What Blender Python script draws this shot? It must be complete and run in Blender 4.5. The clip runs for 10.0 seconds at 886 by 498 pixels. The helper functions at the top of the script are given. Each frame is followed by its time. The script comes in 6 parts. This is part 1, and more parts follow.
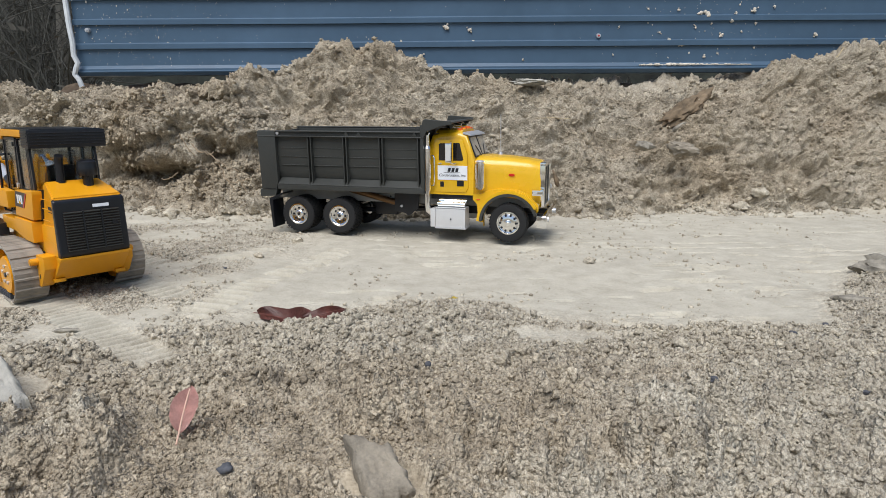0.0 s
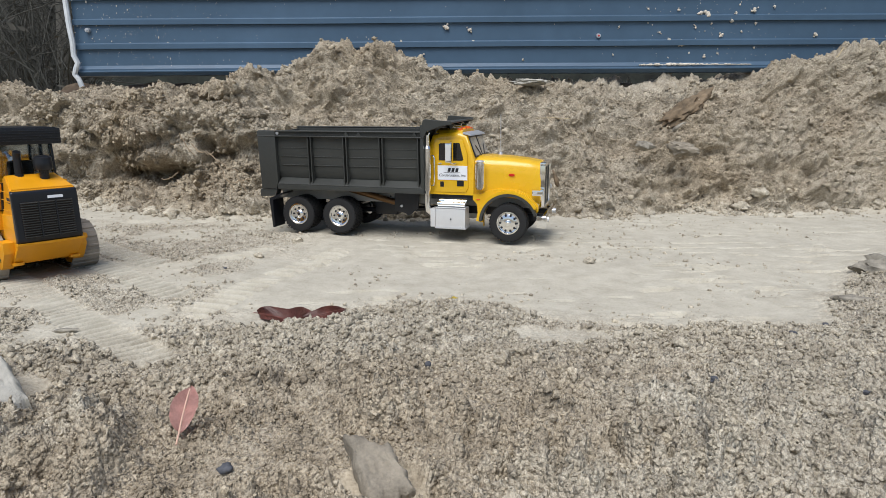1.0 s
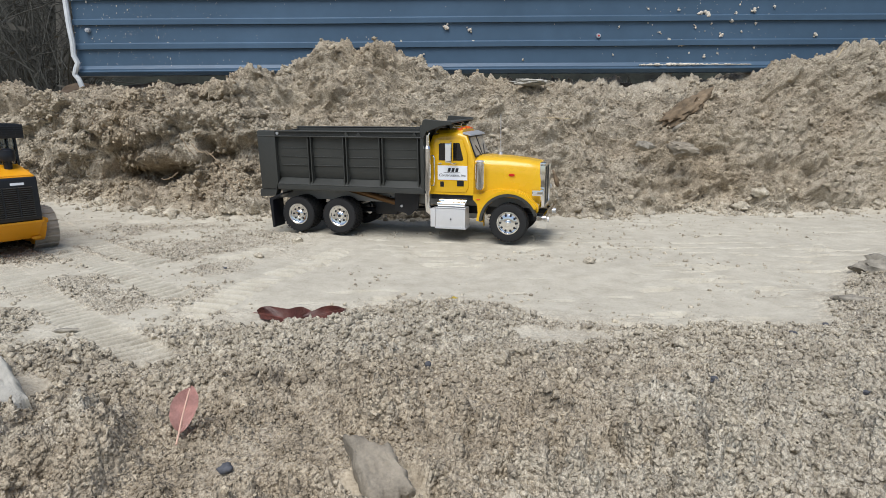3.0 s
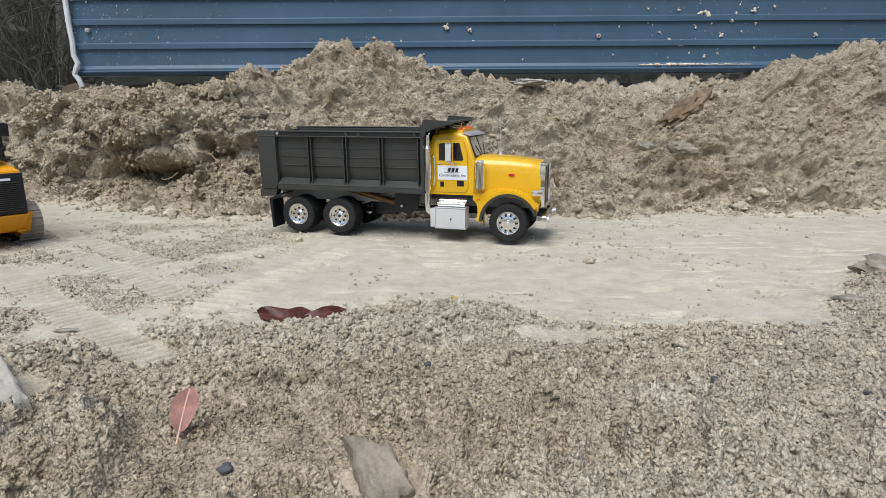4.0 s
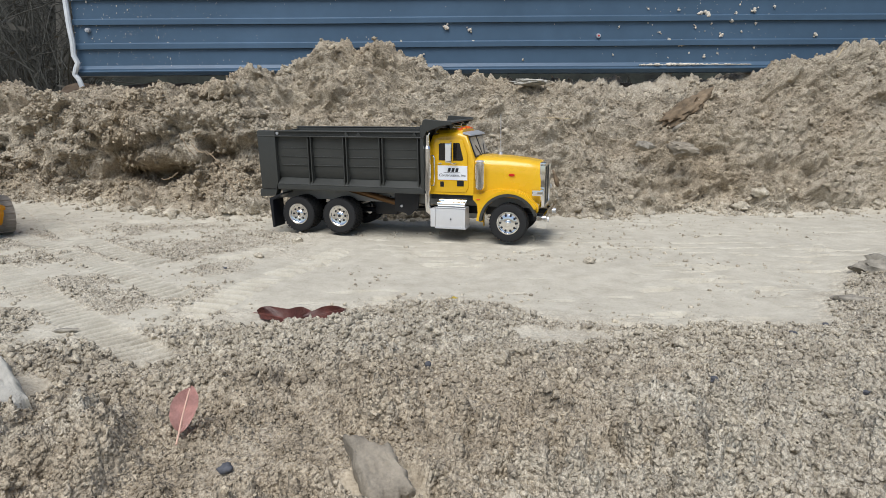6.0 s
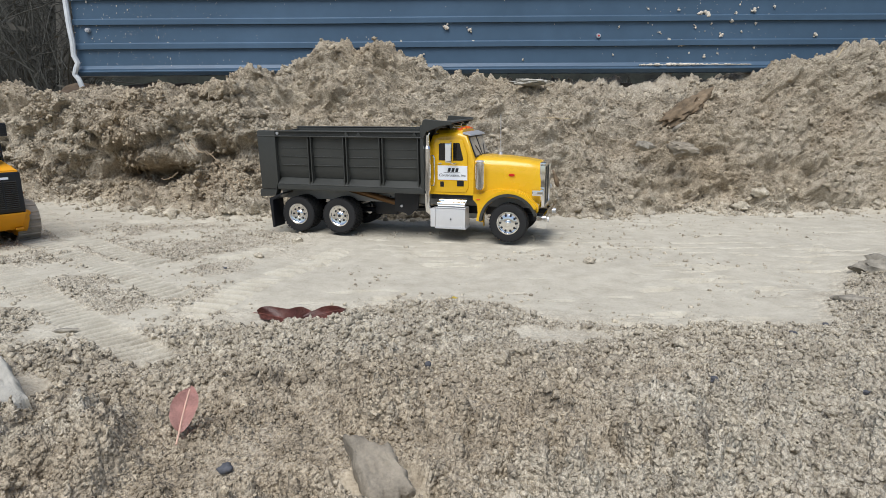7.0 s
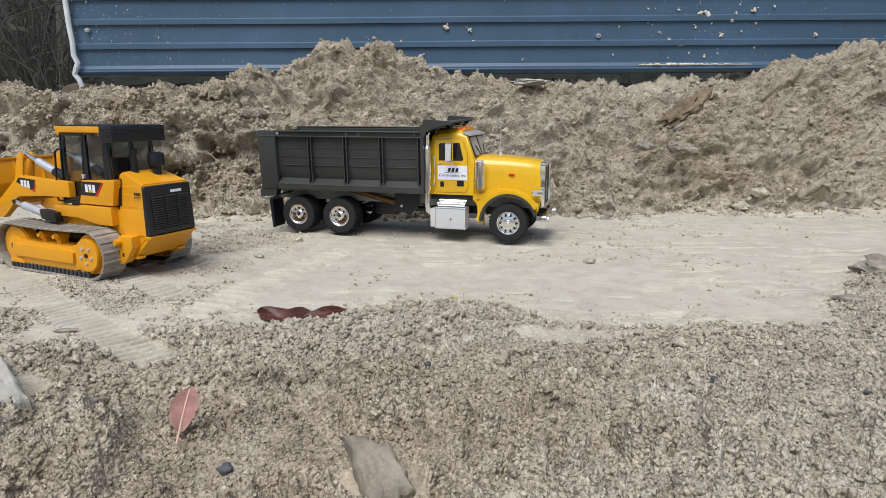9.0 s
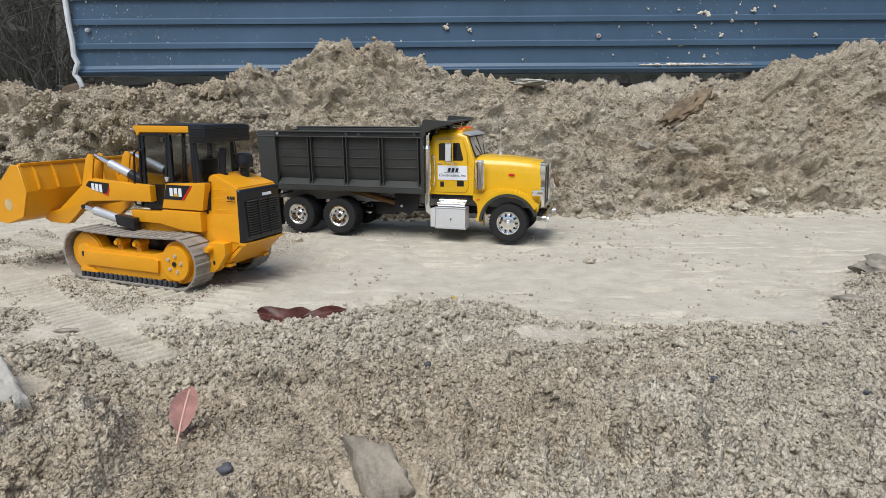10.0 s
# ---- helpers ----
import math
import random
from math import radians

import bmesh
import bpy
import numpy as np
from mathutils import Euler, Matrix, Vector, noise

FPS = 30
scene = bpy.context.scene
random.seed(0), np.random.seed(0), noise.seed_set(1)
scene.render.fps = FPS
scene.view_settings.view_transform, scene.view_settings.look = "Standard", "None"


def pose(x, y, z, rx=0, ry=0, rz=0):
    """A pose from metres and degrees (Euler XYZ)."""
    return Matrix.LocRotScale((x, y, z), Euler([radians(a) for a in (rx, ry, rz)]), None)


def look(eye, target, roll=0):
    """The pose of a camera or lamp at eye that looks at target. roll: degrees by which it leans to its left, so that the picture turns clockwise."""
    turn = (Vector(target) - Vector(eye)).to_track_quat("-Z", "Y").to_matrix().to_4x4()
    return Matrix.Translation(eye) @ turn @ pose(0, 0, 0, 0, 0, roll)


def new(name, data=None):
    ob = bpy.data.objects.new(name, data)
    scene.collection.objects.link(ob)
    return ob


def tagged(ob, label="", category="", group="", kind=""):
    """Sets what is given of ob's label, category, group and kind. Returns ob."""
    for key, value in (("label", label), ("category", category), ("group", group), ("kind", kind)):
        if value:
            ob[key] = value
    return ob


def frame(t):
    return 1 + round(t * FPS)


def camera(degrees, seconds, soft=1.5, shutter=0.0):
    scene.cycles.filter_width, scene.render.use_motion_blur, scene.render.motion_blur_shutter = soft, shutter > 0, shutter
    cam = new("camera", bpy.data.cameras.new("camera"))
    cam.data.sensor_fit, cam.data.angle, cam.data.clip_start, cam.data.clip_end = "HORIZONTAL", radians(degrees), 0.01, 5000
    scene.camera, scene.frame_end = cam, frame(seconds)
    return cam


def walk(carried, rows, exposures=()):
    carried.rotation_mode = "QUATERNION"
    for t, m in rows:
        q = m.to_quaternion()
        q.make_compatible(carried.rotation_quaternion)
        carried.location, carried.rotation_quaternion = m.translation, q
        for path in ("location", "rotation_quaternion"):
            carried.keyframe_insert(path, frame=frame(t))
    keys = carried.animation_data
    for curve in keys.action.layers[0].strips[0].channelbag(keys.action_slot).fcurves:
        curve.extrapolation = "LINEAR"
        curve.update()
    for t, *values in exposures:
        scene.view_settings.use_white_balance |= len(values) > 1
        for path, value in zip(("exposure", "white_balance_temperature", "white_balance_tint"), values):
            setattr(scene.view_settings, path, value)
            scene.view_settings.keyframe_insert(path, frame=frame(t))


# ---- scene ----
# ---------------------------------------------------------------- camera
cam = camera(70.0, 10.0, soft=0.45)
EYE = (0.0, 0.0, 0.236)
AIM = (0.0, 1.0, 0.236 - math.tan(radians(12.47)))
walk(cam, [(0.0, look(EYE, AIM, -0.05)), (10.0, look(EYE, AIM, -0.05))],
     exposures=[(0.0, -0.05, 6500, 10), (10.0, -0.05, 6500, 10)])

# ---------------------------------------------------------------- light
SUN_EL, SUN_AZ = radians(70), radians(208)
world = bpy.data.worlds.new("overcast_sky")
scene.world = world
world.use_nodes = True
wn = world.node_tree
sky = wn.nodes.new("ShaderNodeTexSky")
sky.sky_type = "NISHITA"
sky.sun_disc = False
sky.sun_elevation, sky.sun_rotation = SUN_EL, SUN_AZ
sky.air_density, sky.dust_density, sky.ozone_density = 1.0, 2.0, 1.0
bg = wn.nodes["Background"]
bg.inputs["Strength"].default_value = 0.12
wn.links.new(sky.outputs["Color"], bg.inputs["Color"])

sun_data = bpy.data.lights.new("sun", "SUN")
sun_data.energy, sun_data.angle, sun_data.color = 3.4, radians(46), (0.985, 0.99, 1.0)
sun = new("sun", sun_data)
sun.matrix_world = look((math.sin(SUN_AZ) * math.cos(SUN_EL) * 5, math.cos(SUN_AZ) * math.cos(SUN_EL) * 5, math.sin(SUN_EL) * 5), (0, 1.2, 0))


# ---------------------------------------------------------------- materials
def material(name, base, rough=0.5, metal=0.0, var=0.0, scale=40.0, bump=0.0, bump_scale=200.0, coat=0.0,
             dust=0.0, dust_color=(0.5, 0.43, 0.33), transmission=0.0, ior=1.45, emit=None, rand=0.0):
    """A procedural surface: base colour varied at two scales, optional dust in patches, fine relief."""
    m = bpy.data.materials.new(name)
    m.use_nodes = True
    nt = m.node_tree
    b = nt.nodes["Principled BSDF"]
    b.inputs["Base Color"].default_value = (*base, 1)
    b.inputs["Roughness"].default_value = rough
    b.inputs["Metallic"].default_value = metal
    b.inputs["Coat Weight"].default_value = coat
    b.inputs["Transmission Weight"].default_value = transmission
    b.inputs["IOR"].default_value = ior
    if emit:
        b.inputs["Emission Color"].default_value = (*emit[:3], 1)
        b.inputs["Emission Strength"].default_value = emit[3]
    co = nt.nodes.new("ShaderNodeTexCoord")
    color = None
    if var > 0:
        n1 = nt.nodes.new("ShaderNodeTexNoise")
        n1.inputs["Scale"].default_value, n1.inputs["Detail"].default_value = scale, 6
        n2 = nt.nodes.new("ShaderNodeTexNoise")
        n2.inputs["Scale"].default_value, n2.inputs["Detail"].default_value = scale * 9, 3
        nt.links.new(co.outputs["Object"], n1.inputs["Vector"])
        nt.links.new(co.outputs["Object"], n2.inputs["Vector"])
        add = nt.nodes.new("ShaderNodeMath")
        add.operation = "MULTIPLY_ADD"
        add.inputs[1].default_value = 0.4
        nt.links.new(n2.outputs["Fac"], add.inputs[0])
        nt.links.new(n1.outputs["Fac"], add.inputs[2])
        ramp = nt.nodes.new("ShaderNodeValToRGB")
        ramp.color_ramp.elements[0].position, ramp.color_ramp.elements[1].position = 0.4, 1.0
        ramp.color_ramp.elements[0].color = (*[c * (1 - var) for c in base], 1)
        ramp.color_ramp.elements[1].color = (*[min(1, c * (1 + var)) for c in base], 1)
        nt.links.new(add.outputs[0], ramp.inputs[0])
        color = ramp.outputs[0]
        rr = nt.nodes.new("ShaderNodeMapRange")
        rr.inputs["To Min"].default_value, rr.inputs["To Max"].default_value = max(0.02, rough * 0.75), min(1, rough * 1.3)
        nt.links.new(n1.outputs["Fac"], rr.inputs["Value"])
        nt.links.new(rr.outputs[0], b.inputs["Roughness"])
    if dust > 0:
        nd = nt.nodes.new("ShaderNodeTexNoise")
        nd.inputs["Scale"].default_value, nd.inputs["Detail"].default_value, nd.inputs["Roughness"].default_value = 28, 9, 0.7
        nt.links.new(co.outputs["Object"], nd.inputs["Vector"])
        dr = nt.nodes.new("ShaderNodeMapRange")
        dr.inputs["From Min"].default_value, dr.inputs["From Max"].default_value = 0.75 - 0.5 * dust, 0.95 - 0.35 * dust
        dr.inputs["To Max"].default_value = min(1.0, 0.35 + dust * 0.6)
        nt.links.new(nd.outputs["Fac"], dr.inputs["Value"])
        mix = nt.nodes.new("ShaderNodeMix")
        mix.data_type = "RGBA"
        nt.links.new(dr.outputs[0], mix.inputs["Factor"])
        if color is not None:
            nt.links.new(color, mix.inputs["A"])
        else:
            mix.inputs["A"].default_value = (*base, 1)
        mix.inputs["B"].default_value = (*dust_color, 1)
        color = mix.outputs["Result"]
    if rand > 0:
        oi = nt.nodes.new("ShaderNodeObjectInfo")
        hs = nt.nodes.new("ShaderNodeHueSaturation")
        mr = nt.nodes.new("ShaderNodeMapRange")
        mr.inputs["To Min"].default_value, mr.inputs["To Max"].default_value = 1 - rand, 1 + rand
        nt.links.new(oi.outputs["Random"], mr.inputs["Value"])
        nt.links.new(mr.outputs[0], hs.inputs["Value"])
        if color is not None:
            nt.links.new(color, hs.inputs["Color"])
        else:
            hs.inputs["Color"].default_value = (*base, 1)
        color = hs.outputs[0]
    if color is not None:
        nt.links.new(color, b.inputs["Base Color"])
    if bump > 0:
        nb = nt.nodes.new("ShaderNodeTexNoise")
        nb.inputs["Scale"].default_value, nb.inputs["Detail"].default_value = bump_scale, 5
        nt.links.new(co.outputs["Object"], nb.inputs["Vector"])
        bp = nt.nodes.new("ShaderNodeBump")
        bp.inputs["Strength"].default_value, bp.inputs["Distance"].default_value = bump, 0.001
        nt.links.new(nb.outputs["Fac"], bp.inputs["Height"])
        nt.links.new(bp.outputs[0], b.inputs["Normal"])
    return m


def sand_material(name, mask):
    """Sand: pale packed, crumbly grey-beige and moist brown, mixed by the ground's own masks; grains, stains, fine relief."""
    m = bpy.data.materials.new(name)
    m.use_nodes = True
    nt = m.node_tree
    b = nt.nodes["Principled BSDF"]
    b.inputs["Roughness"].default_value = 0.95
    b.inputs["Specular IOR Level"].default_value = 0.25
    co = nt.nodes.new("ShaderNodeTexCoord")

    def tex(scale, detail, rough=0.55):
        n = nt.nodes.new("ShaderNodeTexNoise")
        n.inputs["Scale"].default_value, n.inputs["Detail"].default_value, n.inputs["Roughness"].default_value = scale, detail, rough
        nt.links.new(co.outputs["Object"], n.inputs["Vector"])
        return n.outputs["Fac"]

    def ramp(fac, stops):
        r = nt.nodes.new("ShaderNodeValToRGB")
        e = r.color_ramp.elements
        while len(e) < len(stops):
            e.new(0.5)
        for el, (p, c) in zip(e, stops):
            el.position, el.color = p, (*c, 1)
        nt.links.new(fac, r.inputs[0])
        return r.outputs[0]

    def mix(fac, a, bb, kind="MIX"):
        x = nt.nodes.new("ShaderNodeMix")
        x.data_type, x.blend_type = "RGBA", kind
        for sock, val in (("Factor", fac), ("A", a), ("B", bb)):
            if isinstance(val, (int, float)):
                x.inputs[sock].default_value = val
            else:
                nt.links.new(val, x.inputs[sock])
        return x.outputs["Result"]

    big, mid, fine, coarse, grain = tex(5, 6), tex(30, 7, 0.65), tex(190, 4), tex(480, 3), tex(1100, 2)
    packed = ramp(mid, [(0.3, PACKED[0]), (0.55, PACKED[1]), (0.75, PACKED[2])])
    crumb = ramp(mid, [(0.28, CRUMB[0]), (0.5, CRUMB[1]), (0.72, CRUMB[2])])
    moist = ramp(mid, [(0.28, MOIST[0]), (0.5, MOIST[1]), (0.72, MOIST[2])])
    if mask:
        la = nt.nodes.new("ShaderNodeAttribute")
        la.attribute_name = "loose"
        da = nt.nodes.new("ShaderNodeAttribute")
        da.attribute_name = "moist"
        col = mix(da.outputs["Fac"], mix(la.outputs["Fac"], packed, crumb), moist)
    else:
        da = nt.nodes.new("ShaderNodeAttribute")
        da.attribute_name = "moist"
        col = mix(da.outputs["Fac"], crumb, moist)
        gi = nt.nodes.new("ShaderNodeNewGeometry")
        col = mix(0.75, col, ramp(gi.outputs["Random Per Island"], [(0.0, (0.68, 0.665, 0.65)), (0.5, (1.0, 0.99, 0.97)), (1.0, (1.28, 1.27, 1.24))]), "MULTIPLY")
    col = mix(0.35, col, ramp(big, [(0.3, (0.78, 0.77, 0.76)), (0.7, (1.1, 1.09, 1.06))]), "MULTIPLY")
    if mask:
        gr = nt.nodes.new("ShaderNodeMapRange")
        gr.inputs["To Min"].default_value, gr.inputs["To Max"].default_value = 0.16, 0.8
        nt.links.new(la.outputs["Fac"], gr.inputs["Value"])
        much = gr.outputs[0]
    else:
        much = 0.7
    col = mix(much, col, ramp(fine, [(0.25, (0.62, 0.60, 0.57)), (0.75, (1.25, 1.25, 1.25))]), "MULTIPLY")
    col = mix(much, col, ramp(coarse, [(0.28, (0.50, 0.48, 0.45)), (0.5, (1, 1, 1)), (0.75, (1.25, 1.25, 1.25))]), "MULTIPLY")
    col = mix(much, col, ramp(grain, [(0.25, (0.6, 0.58, 0.55)), (0.5, (1, 1, 1)), (0.8, (1.3, 1.3, 1.3))]), "MULTIPLY")
    nt.links.new(col, b.inputs["Base Color"])
    ad = nt.nodes.new("ShaderNodeMath")
    ad.operation = "MULTIPLY_ADD"
    ad.inputs[1].default_value = 2.5
    nt.links.new(fine, ad.inputs[0])
    nt.links.new(grain, ad.inputs[2])
    if mask:
        cells = nt.nodes.new("ShaderNodeTexVoronoi")
        cells.inputs["Scale"].default_value = 330
        nt.links.new(co.outputs["Object"], cells.inputs["Vector"])
        amount = nt.nodes.new("ShaderNodeMath")
        amount.operation = "MULTIPLY"
        nt.links.new(cells.outputs["Distance"], amount.inputs[0])
        nt.links.new(la.outputs["Fac"], amount.inputs[1])
        sub = nt.nodes.new("ShaderNodeMath")
        sub.operation = "MULTIPLY_ADD"
        sub.inputs[1].default_value = -3.0
        nt.links.new(amount.outputs[0], sub.inputs[0])
        nt.links.new(ad.outputs[0], sub.inputs[2])
        ad = sub
    bp = nt.nodes.new("ShaderNodeBump")
    bp.inputs["Strength"].default_value, bp.inputs["Distance"].default_value = 0.8, 0.0014
    if mask:
        nt.links.new(much, bp.inputs["Strength"])
    nt.links.new(ad.outputs[0], bp.inputs["Height"])
    nt.links.new(bp.outputs[0], b.inputs["Normal"])
    return m


PACKED = [(0.405, 0.371, 0.297), (0.495, 0.460, 0.375), (0.555, 0.525, 0.437)]
CRUMB = [(0.35, 0.312, 0.244), (0.51, 0.464, 0.375), (0.60, 0.556, 0.46)]
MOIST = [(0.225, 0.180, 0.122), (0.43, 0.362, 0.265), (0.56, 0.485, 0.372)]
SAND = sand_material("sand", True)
SAND_CLOD = sand_material("sand_clods", False)
SIDING = material("blue_painted_steel", (0.060, 0.108, 0.165), 0.36, 0.0, 0.18, 3.0, 0.1, 60, dust=0.06, dust_color=(0.22, 0.26, 0.30))
TRIM_WHITE = material("bent_white_trim", (0.62, 0.65, 0.66), 0.45, 0.0, 0.2, 20, dust=0.3)
BARK = material("grey_bark", (0.11, 0.105, 0.09), 0.95, 0, 0.5, 8, 0.8, 40)
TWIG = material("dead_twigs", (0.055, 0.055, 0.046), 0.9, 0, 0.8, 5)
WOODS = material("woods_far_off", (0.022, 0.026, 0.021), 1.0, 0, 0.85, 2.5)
SOIL = material("dark_soil", (0.17, 0.125, 0.085), 1.0, 0, 0.5, 30, 1.0, 120)


# ---------------------------------------------------------------- helpers for meshes
def add_mesh(name, bm, mat, parent=None, label="", smooth=True, angle=35):
    """Links a bmesh as one object, under parent if one is given."""
    me = bpy.data.meshes.new(name)
    bm.to_mesh(me)
    bm.free()
    me.materials.append(mat)
    if smooth:
        me.polygons.foreach_set("use_smooth", [True] * len(me.polygons))
        me.set_sharp_from_angle(angle=radians(angle))
    ob = new(name, me)
    if parent is not None:
        ob.parent = parent
    if label:
        tagged(ob, label)
    return ob


def part(name, bm, mat, parent, label="", angle=35):
    return add_mesh(name, bm, mat, parent, label, True, angle)


def merge(*bms):
    """All given bmeshes in one."""
    out = bmesh.new()
    for b in bms:
        me = bpy.data.meshes.new("tmp")
        b.to_mesh(me)
        b.free()
        out.from_mesh(me)
        bpy.data.meshes.remove(me)
    return out


def box(x0, x1, y0, y1, z0, z1, bevel=0.0, seg=2):
    bm = bmesh.new()
    bmesh.ops.create_cube(bm, size=1)
    bmesh.ops.transform(bm, verts=bm.verts, matrix=Matrix.Translation(((x0 + x1) / 2, (y0 + y1) / 2, (z0 + z1) / 2))
                        @ Matrix.Diagonal((abs(x1 - x0), abs(y1 - y0), abs(z1 - z0), 1)))
    if bevel:
        bmesh.ops.bevel(bm, geom=bm.edges, offset=bevel, segments=seg, affect="EDGES", profile=0.7)
    return bm


def prism(points, y0, y1, bevel=0.0, seg=2, taper=None):
    """A plate: an outline of (x, z) carried from y0 to y1. taper(x, z, y) -> (x, y, z) may move the corners."""
    bm = bmesh.new()
    a = [bm.verts.new((x, y0, z)) for x, z in points]
    b = [bm.verts.new((x, y1, z)) for x, z in points]
    n = len(points)
    bm.faces.new(a)
    bm.faces.new(b[::-1])
    for i in range(n):
        bm.faces.new((a[i], b[i], b[(i + 1) % n], a[(i + 1) % n]))
    if taper:
        for v in bm.verts:
            v.co = Vector(taper(*v.co))
    bmesh.ops.recalc_face_normals(bm, faces=bm.faces)
    if bevel:
        bmesh.ops.bevel(bm, geom=bm.edges, offset=bevel, segments=seg, affect="EDGES", profile=0.7)
    return bm


def prism_x(points, x0, x1, bevel=0.0, seg=2):
    """An outline of (y, z) carried from x0 to x1."""
    bm = prism([(y, z) for y, z in points], x0, x1, 0)
    for v in bm.verts:
        v.co = Vector((v.co.y, v.co.x, v.co.z))
    bmesh.ops.recalc_face_normals(bm, faces=bm.faces)
    if bevel:
        bmesh.ops.bevel(bm, geom=bm.edges, offset=bevel, segments=seg, affect="EDGES", profile=0.7)
    return bm


def rod(p, q, r, r2=None, n=14, bevel=0.0):
    """A round bar from p to q."""
    p, q = Vector(p), Vector(q)
    bm = bmesh.new()
    bmesh.ops.create_cone(bm, cap_ends=True, segments=n, radius1=r, radius2=r if r2 is None else r2, depth=(q - p).length)
    if bevel:
        bmesh.ops.bevel(bm, geom=[e for e in bm.edges if e.calc_face_angle(0) > 0.9], offset=bevel, segments=2, affect="EDGES")
    m = Matrix.Translation((p + q) / 2) @ (q - p).to_track_quat("Z", "Y").to_matrix().to_4x4()
    bmesh.ops.transform(bm, verts=bm.verts, matrix=m)
    return bm


def pipe(points, r, n=12):
    """A bent tube through the points."""
    bm = bmesh.new()
    pts = [Vector(p) for p in points]
    rings = []
    for i, p in enumerate(pts):
        d = (pts[min(i + 1, len(pts) - 1)] - pts[max(i - 1, 0)]).normalized()
        side = d.cross(Vector((0.31, 0.92, 0.23))).normalized()
        up = side.cross(d)
        rings.append([bm.verts.new(p + r * (math.cos(2 * math.pi * k / n) * side + math.sin(2 * math.pi * k / n) * up)) for k in range(n)])
    for a, b in zip(rings, rings[1:]):
        for k in range(n):
            bm.faces.new((a[k], a[(k + 1) % n], b[(k + 1) % n], b[k]))
    bm.faces.new(rings[0][::-1])
    bm.faces.new(rings[-1])
    bmesh.ops.recalc_face_normals(bm, faces=bm.faces)
    return bm


def lathe(profile, n=40, caps=True):
    """A turned form round the y axis: profile of (radius, y)."""
    bm = bmesh.new()
    rings = [[bm.verts.new((r * math.cos(2 * math.pi * k / n), y, r * math.sin(2 * math.pi * k / n))) for k in range(n)] for r, y in profile]
    for a, b in zip(rings, rings[1:]):
        for k in range(n):
            bm.faces.new((a[k], a[(k + 1) % n], b[(k + 1) % n], b[k]))
    if caps and profile[0][0] > 1e-6:
        bm.faces.new(rings[0])
    if caps and profile[-1][0] > 1e-6:
        bm.faces.new(rings[-1][::-1])
    bmesh.ops.remove_doubles(bm, verts=bm.verts, dist=1e-6)
    bmesh.ops.recalc_face_normals(bm, faces=bm.faces)
    return bm


def moved(bm, m):
    bmesh.ops.transform(bm, verts=bm.verts, matrix=m)
    return bm


def empty(name, m, label, category, group=""):
    ob = new(name)
    ob.empty_display_size = 0.05
    ob.matrix_world = m
    return tagged(ob, label, category, group)


# ---------------------------------------------------------------- ground
TABLE = np.random.RandomState(7).rand(8, 256, 256)


def value_noise(x, y, k):
    """Smooth noise of 0 to 1 with a grain of one unit."""
    xi, yi = np.floor(x).astype(int), np.floor(y).astype(int)
    fx, fy = x - xi, y - yi
    fx, fy = fx * fx * (3 - 2 * fx), fy * fy * (3 - 2 * fy)
    t = TABLE[k]
    a, b = t[xi & 255, yi & 255], t[(xi + 1) & 255, yi & 255]
    c, d = t[xi & 255, (yi + 1) & 255], t[(xi + 1) & 255, (yi + 1) & 255]
    return (a * (1 - fx) + b * fx) * (1 - fy) + (c * (1 - fx) + d * fx) * fy


def fbm(x, y, size, octaves=4, k=0, gain=0.5):
    out, amp, tot = 0.0, 1.0, 0.0
    for o in range(octaves):
        out = out + amp * value_noise(x / size + 17.3 * o, y / size + 5.1 * o, (k + o) % 8)
        tot += amp
        amp *= gain
        size /= 2.03
    return out / tot


def lumps(x, y, cell, k, fill=0.75):
    """Heights of round crumbs strewn about, one to a cell, up to about 0.5 of the cell."""
    wx = 0.8 * (value_noise(x / cell * 1.7, y / cell * 1.7, (k + 5) % 8) - 0.5) + 0.5 * (value_noise(x / cell * 3.9, y / cell * 3.9, (k + 6) % 8) - 0.5)
    wy = 0.8 * (value_noise(x / cell * 1.7 + 9, y / cell * 1.7, (k + 6) % 8) - 0.5) + 0.5 * (value_noise(x / cell * 3.9 + 5, y / cell * 3.9, (k + 7) % 8) - 0.5)
    x, y = x + wx * cell, y + wy * cell
    xi, yi = np.floor(x / cell).astype(int), np.floor(y / cell).astype(int)
    best = np.zeros_like(x)
    for di in (-1, 0, 1):
        for dj in (-1, 0, 1):
            a, b = (xi + di) & 255, (yi + dj) & 255
            px, py = (xi + di + 0.15 + 0.7 * TABLE[k][a, b]) * cell, (yi + dj + 0.15 + 0.7 * TABLE[(k + 1) % 8][a, b]) * cell
            r = cell * (0.30 + 0.42 * TABLE[(k + 2) % 8][a, b])
            r = np.where(TABLE[(k + 3) % 8][a, b] < fill, r, 0.0)
            q = 0.75 + 0.5 * TABLE[(k + 4) % 8][a, b]
            d2 = (x - px) ** 2 * q + (y - py) ** 2 / q
            best = np.maximum(best, np.sqrt(np.maximum(r * r - d2, 0.0)) * 0.9)
    return best


def ramp01(v, a, b):
    s = np.clip((v - a) / (b - a), 0, 1)
    return s * s * (3 - 2 * s)


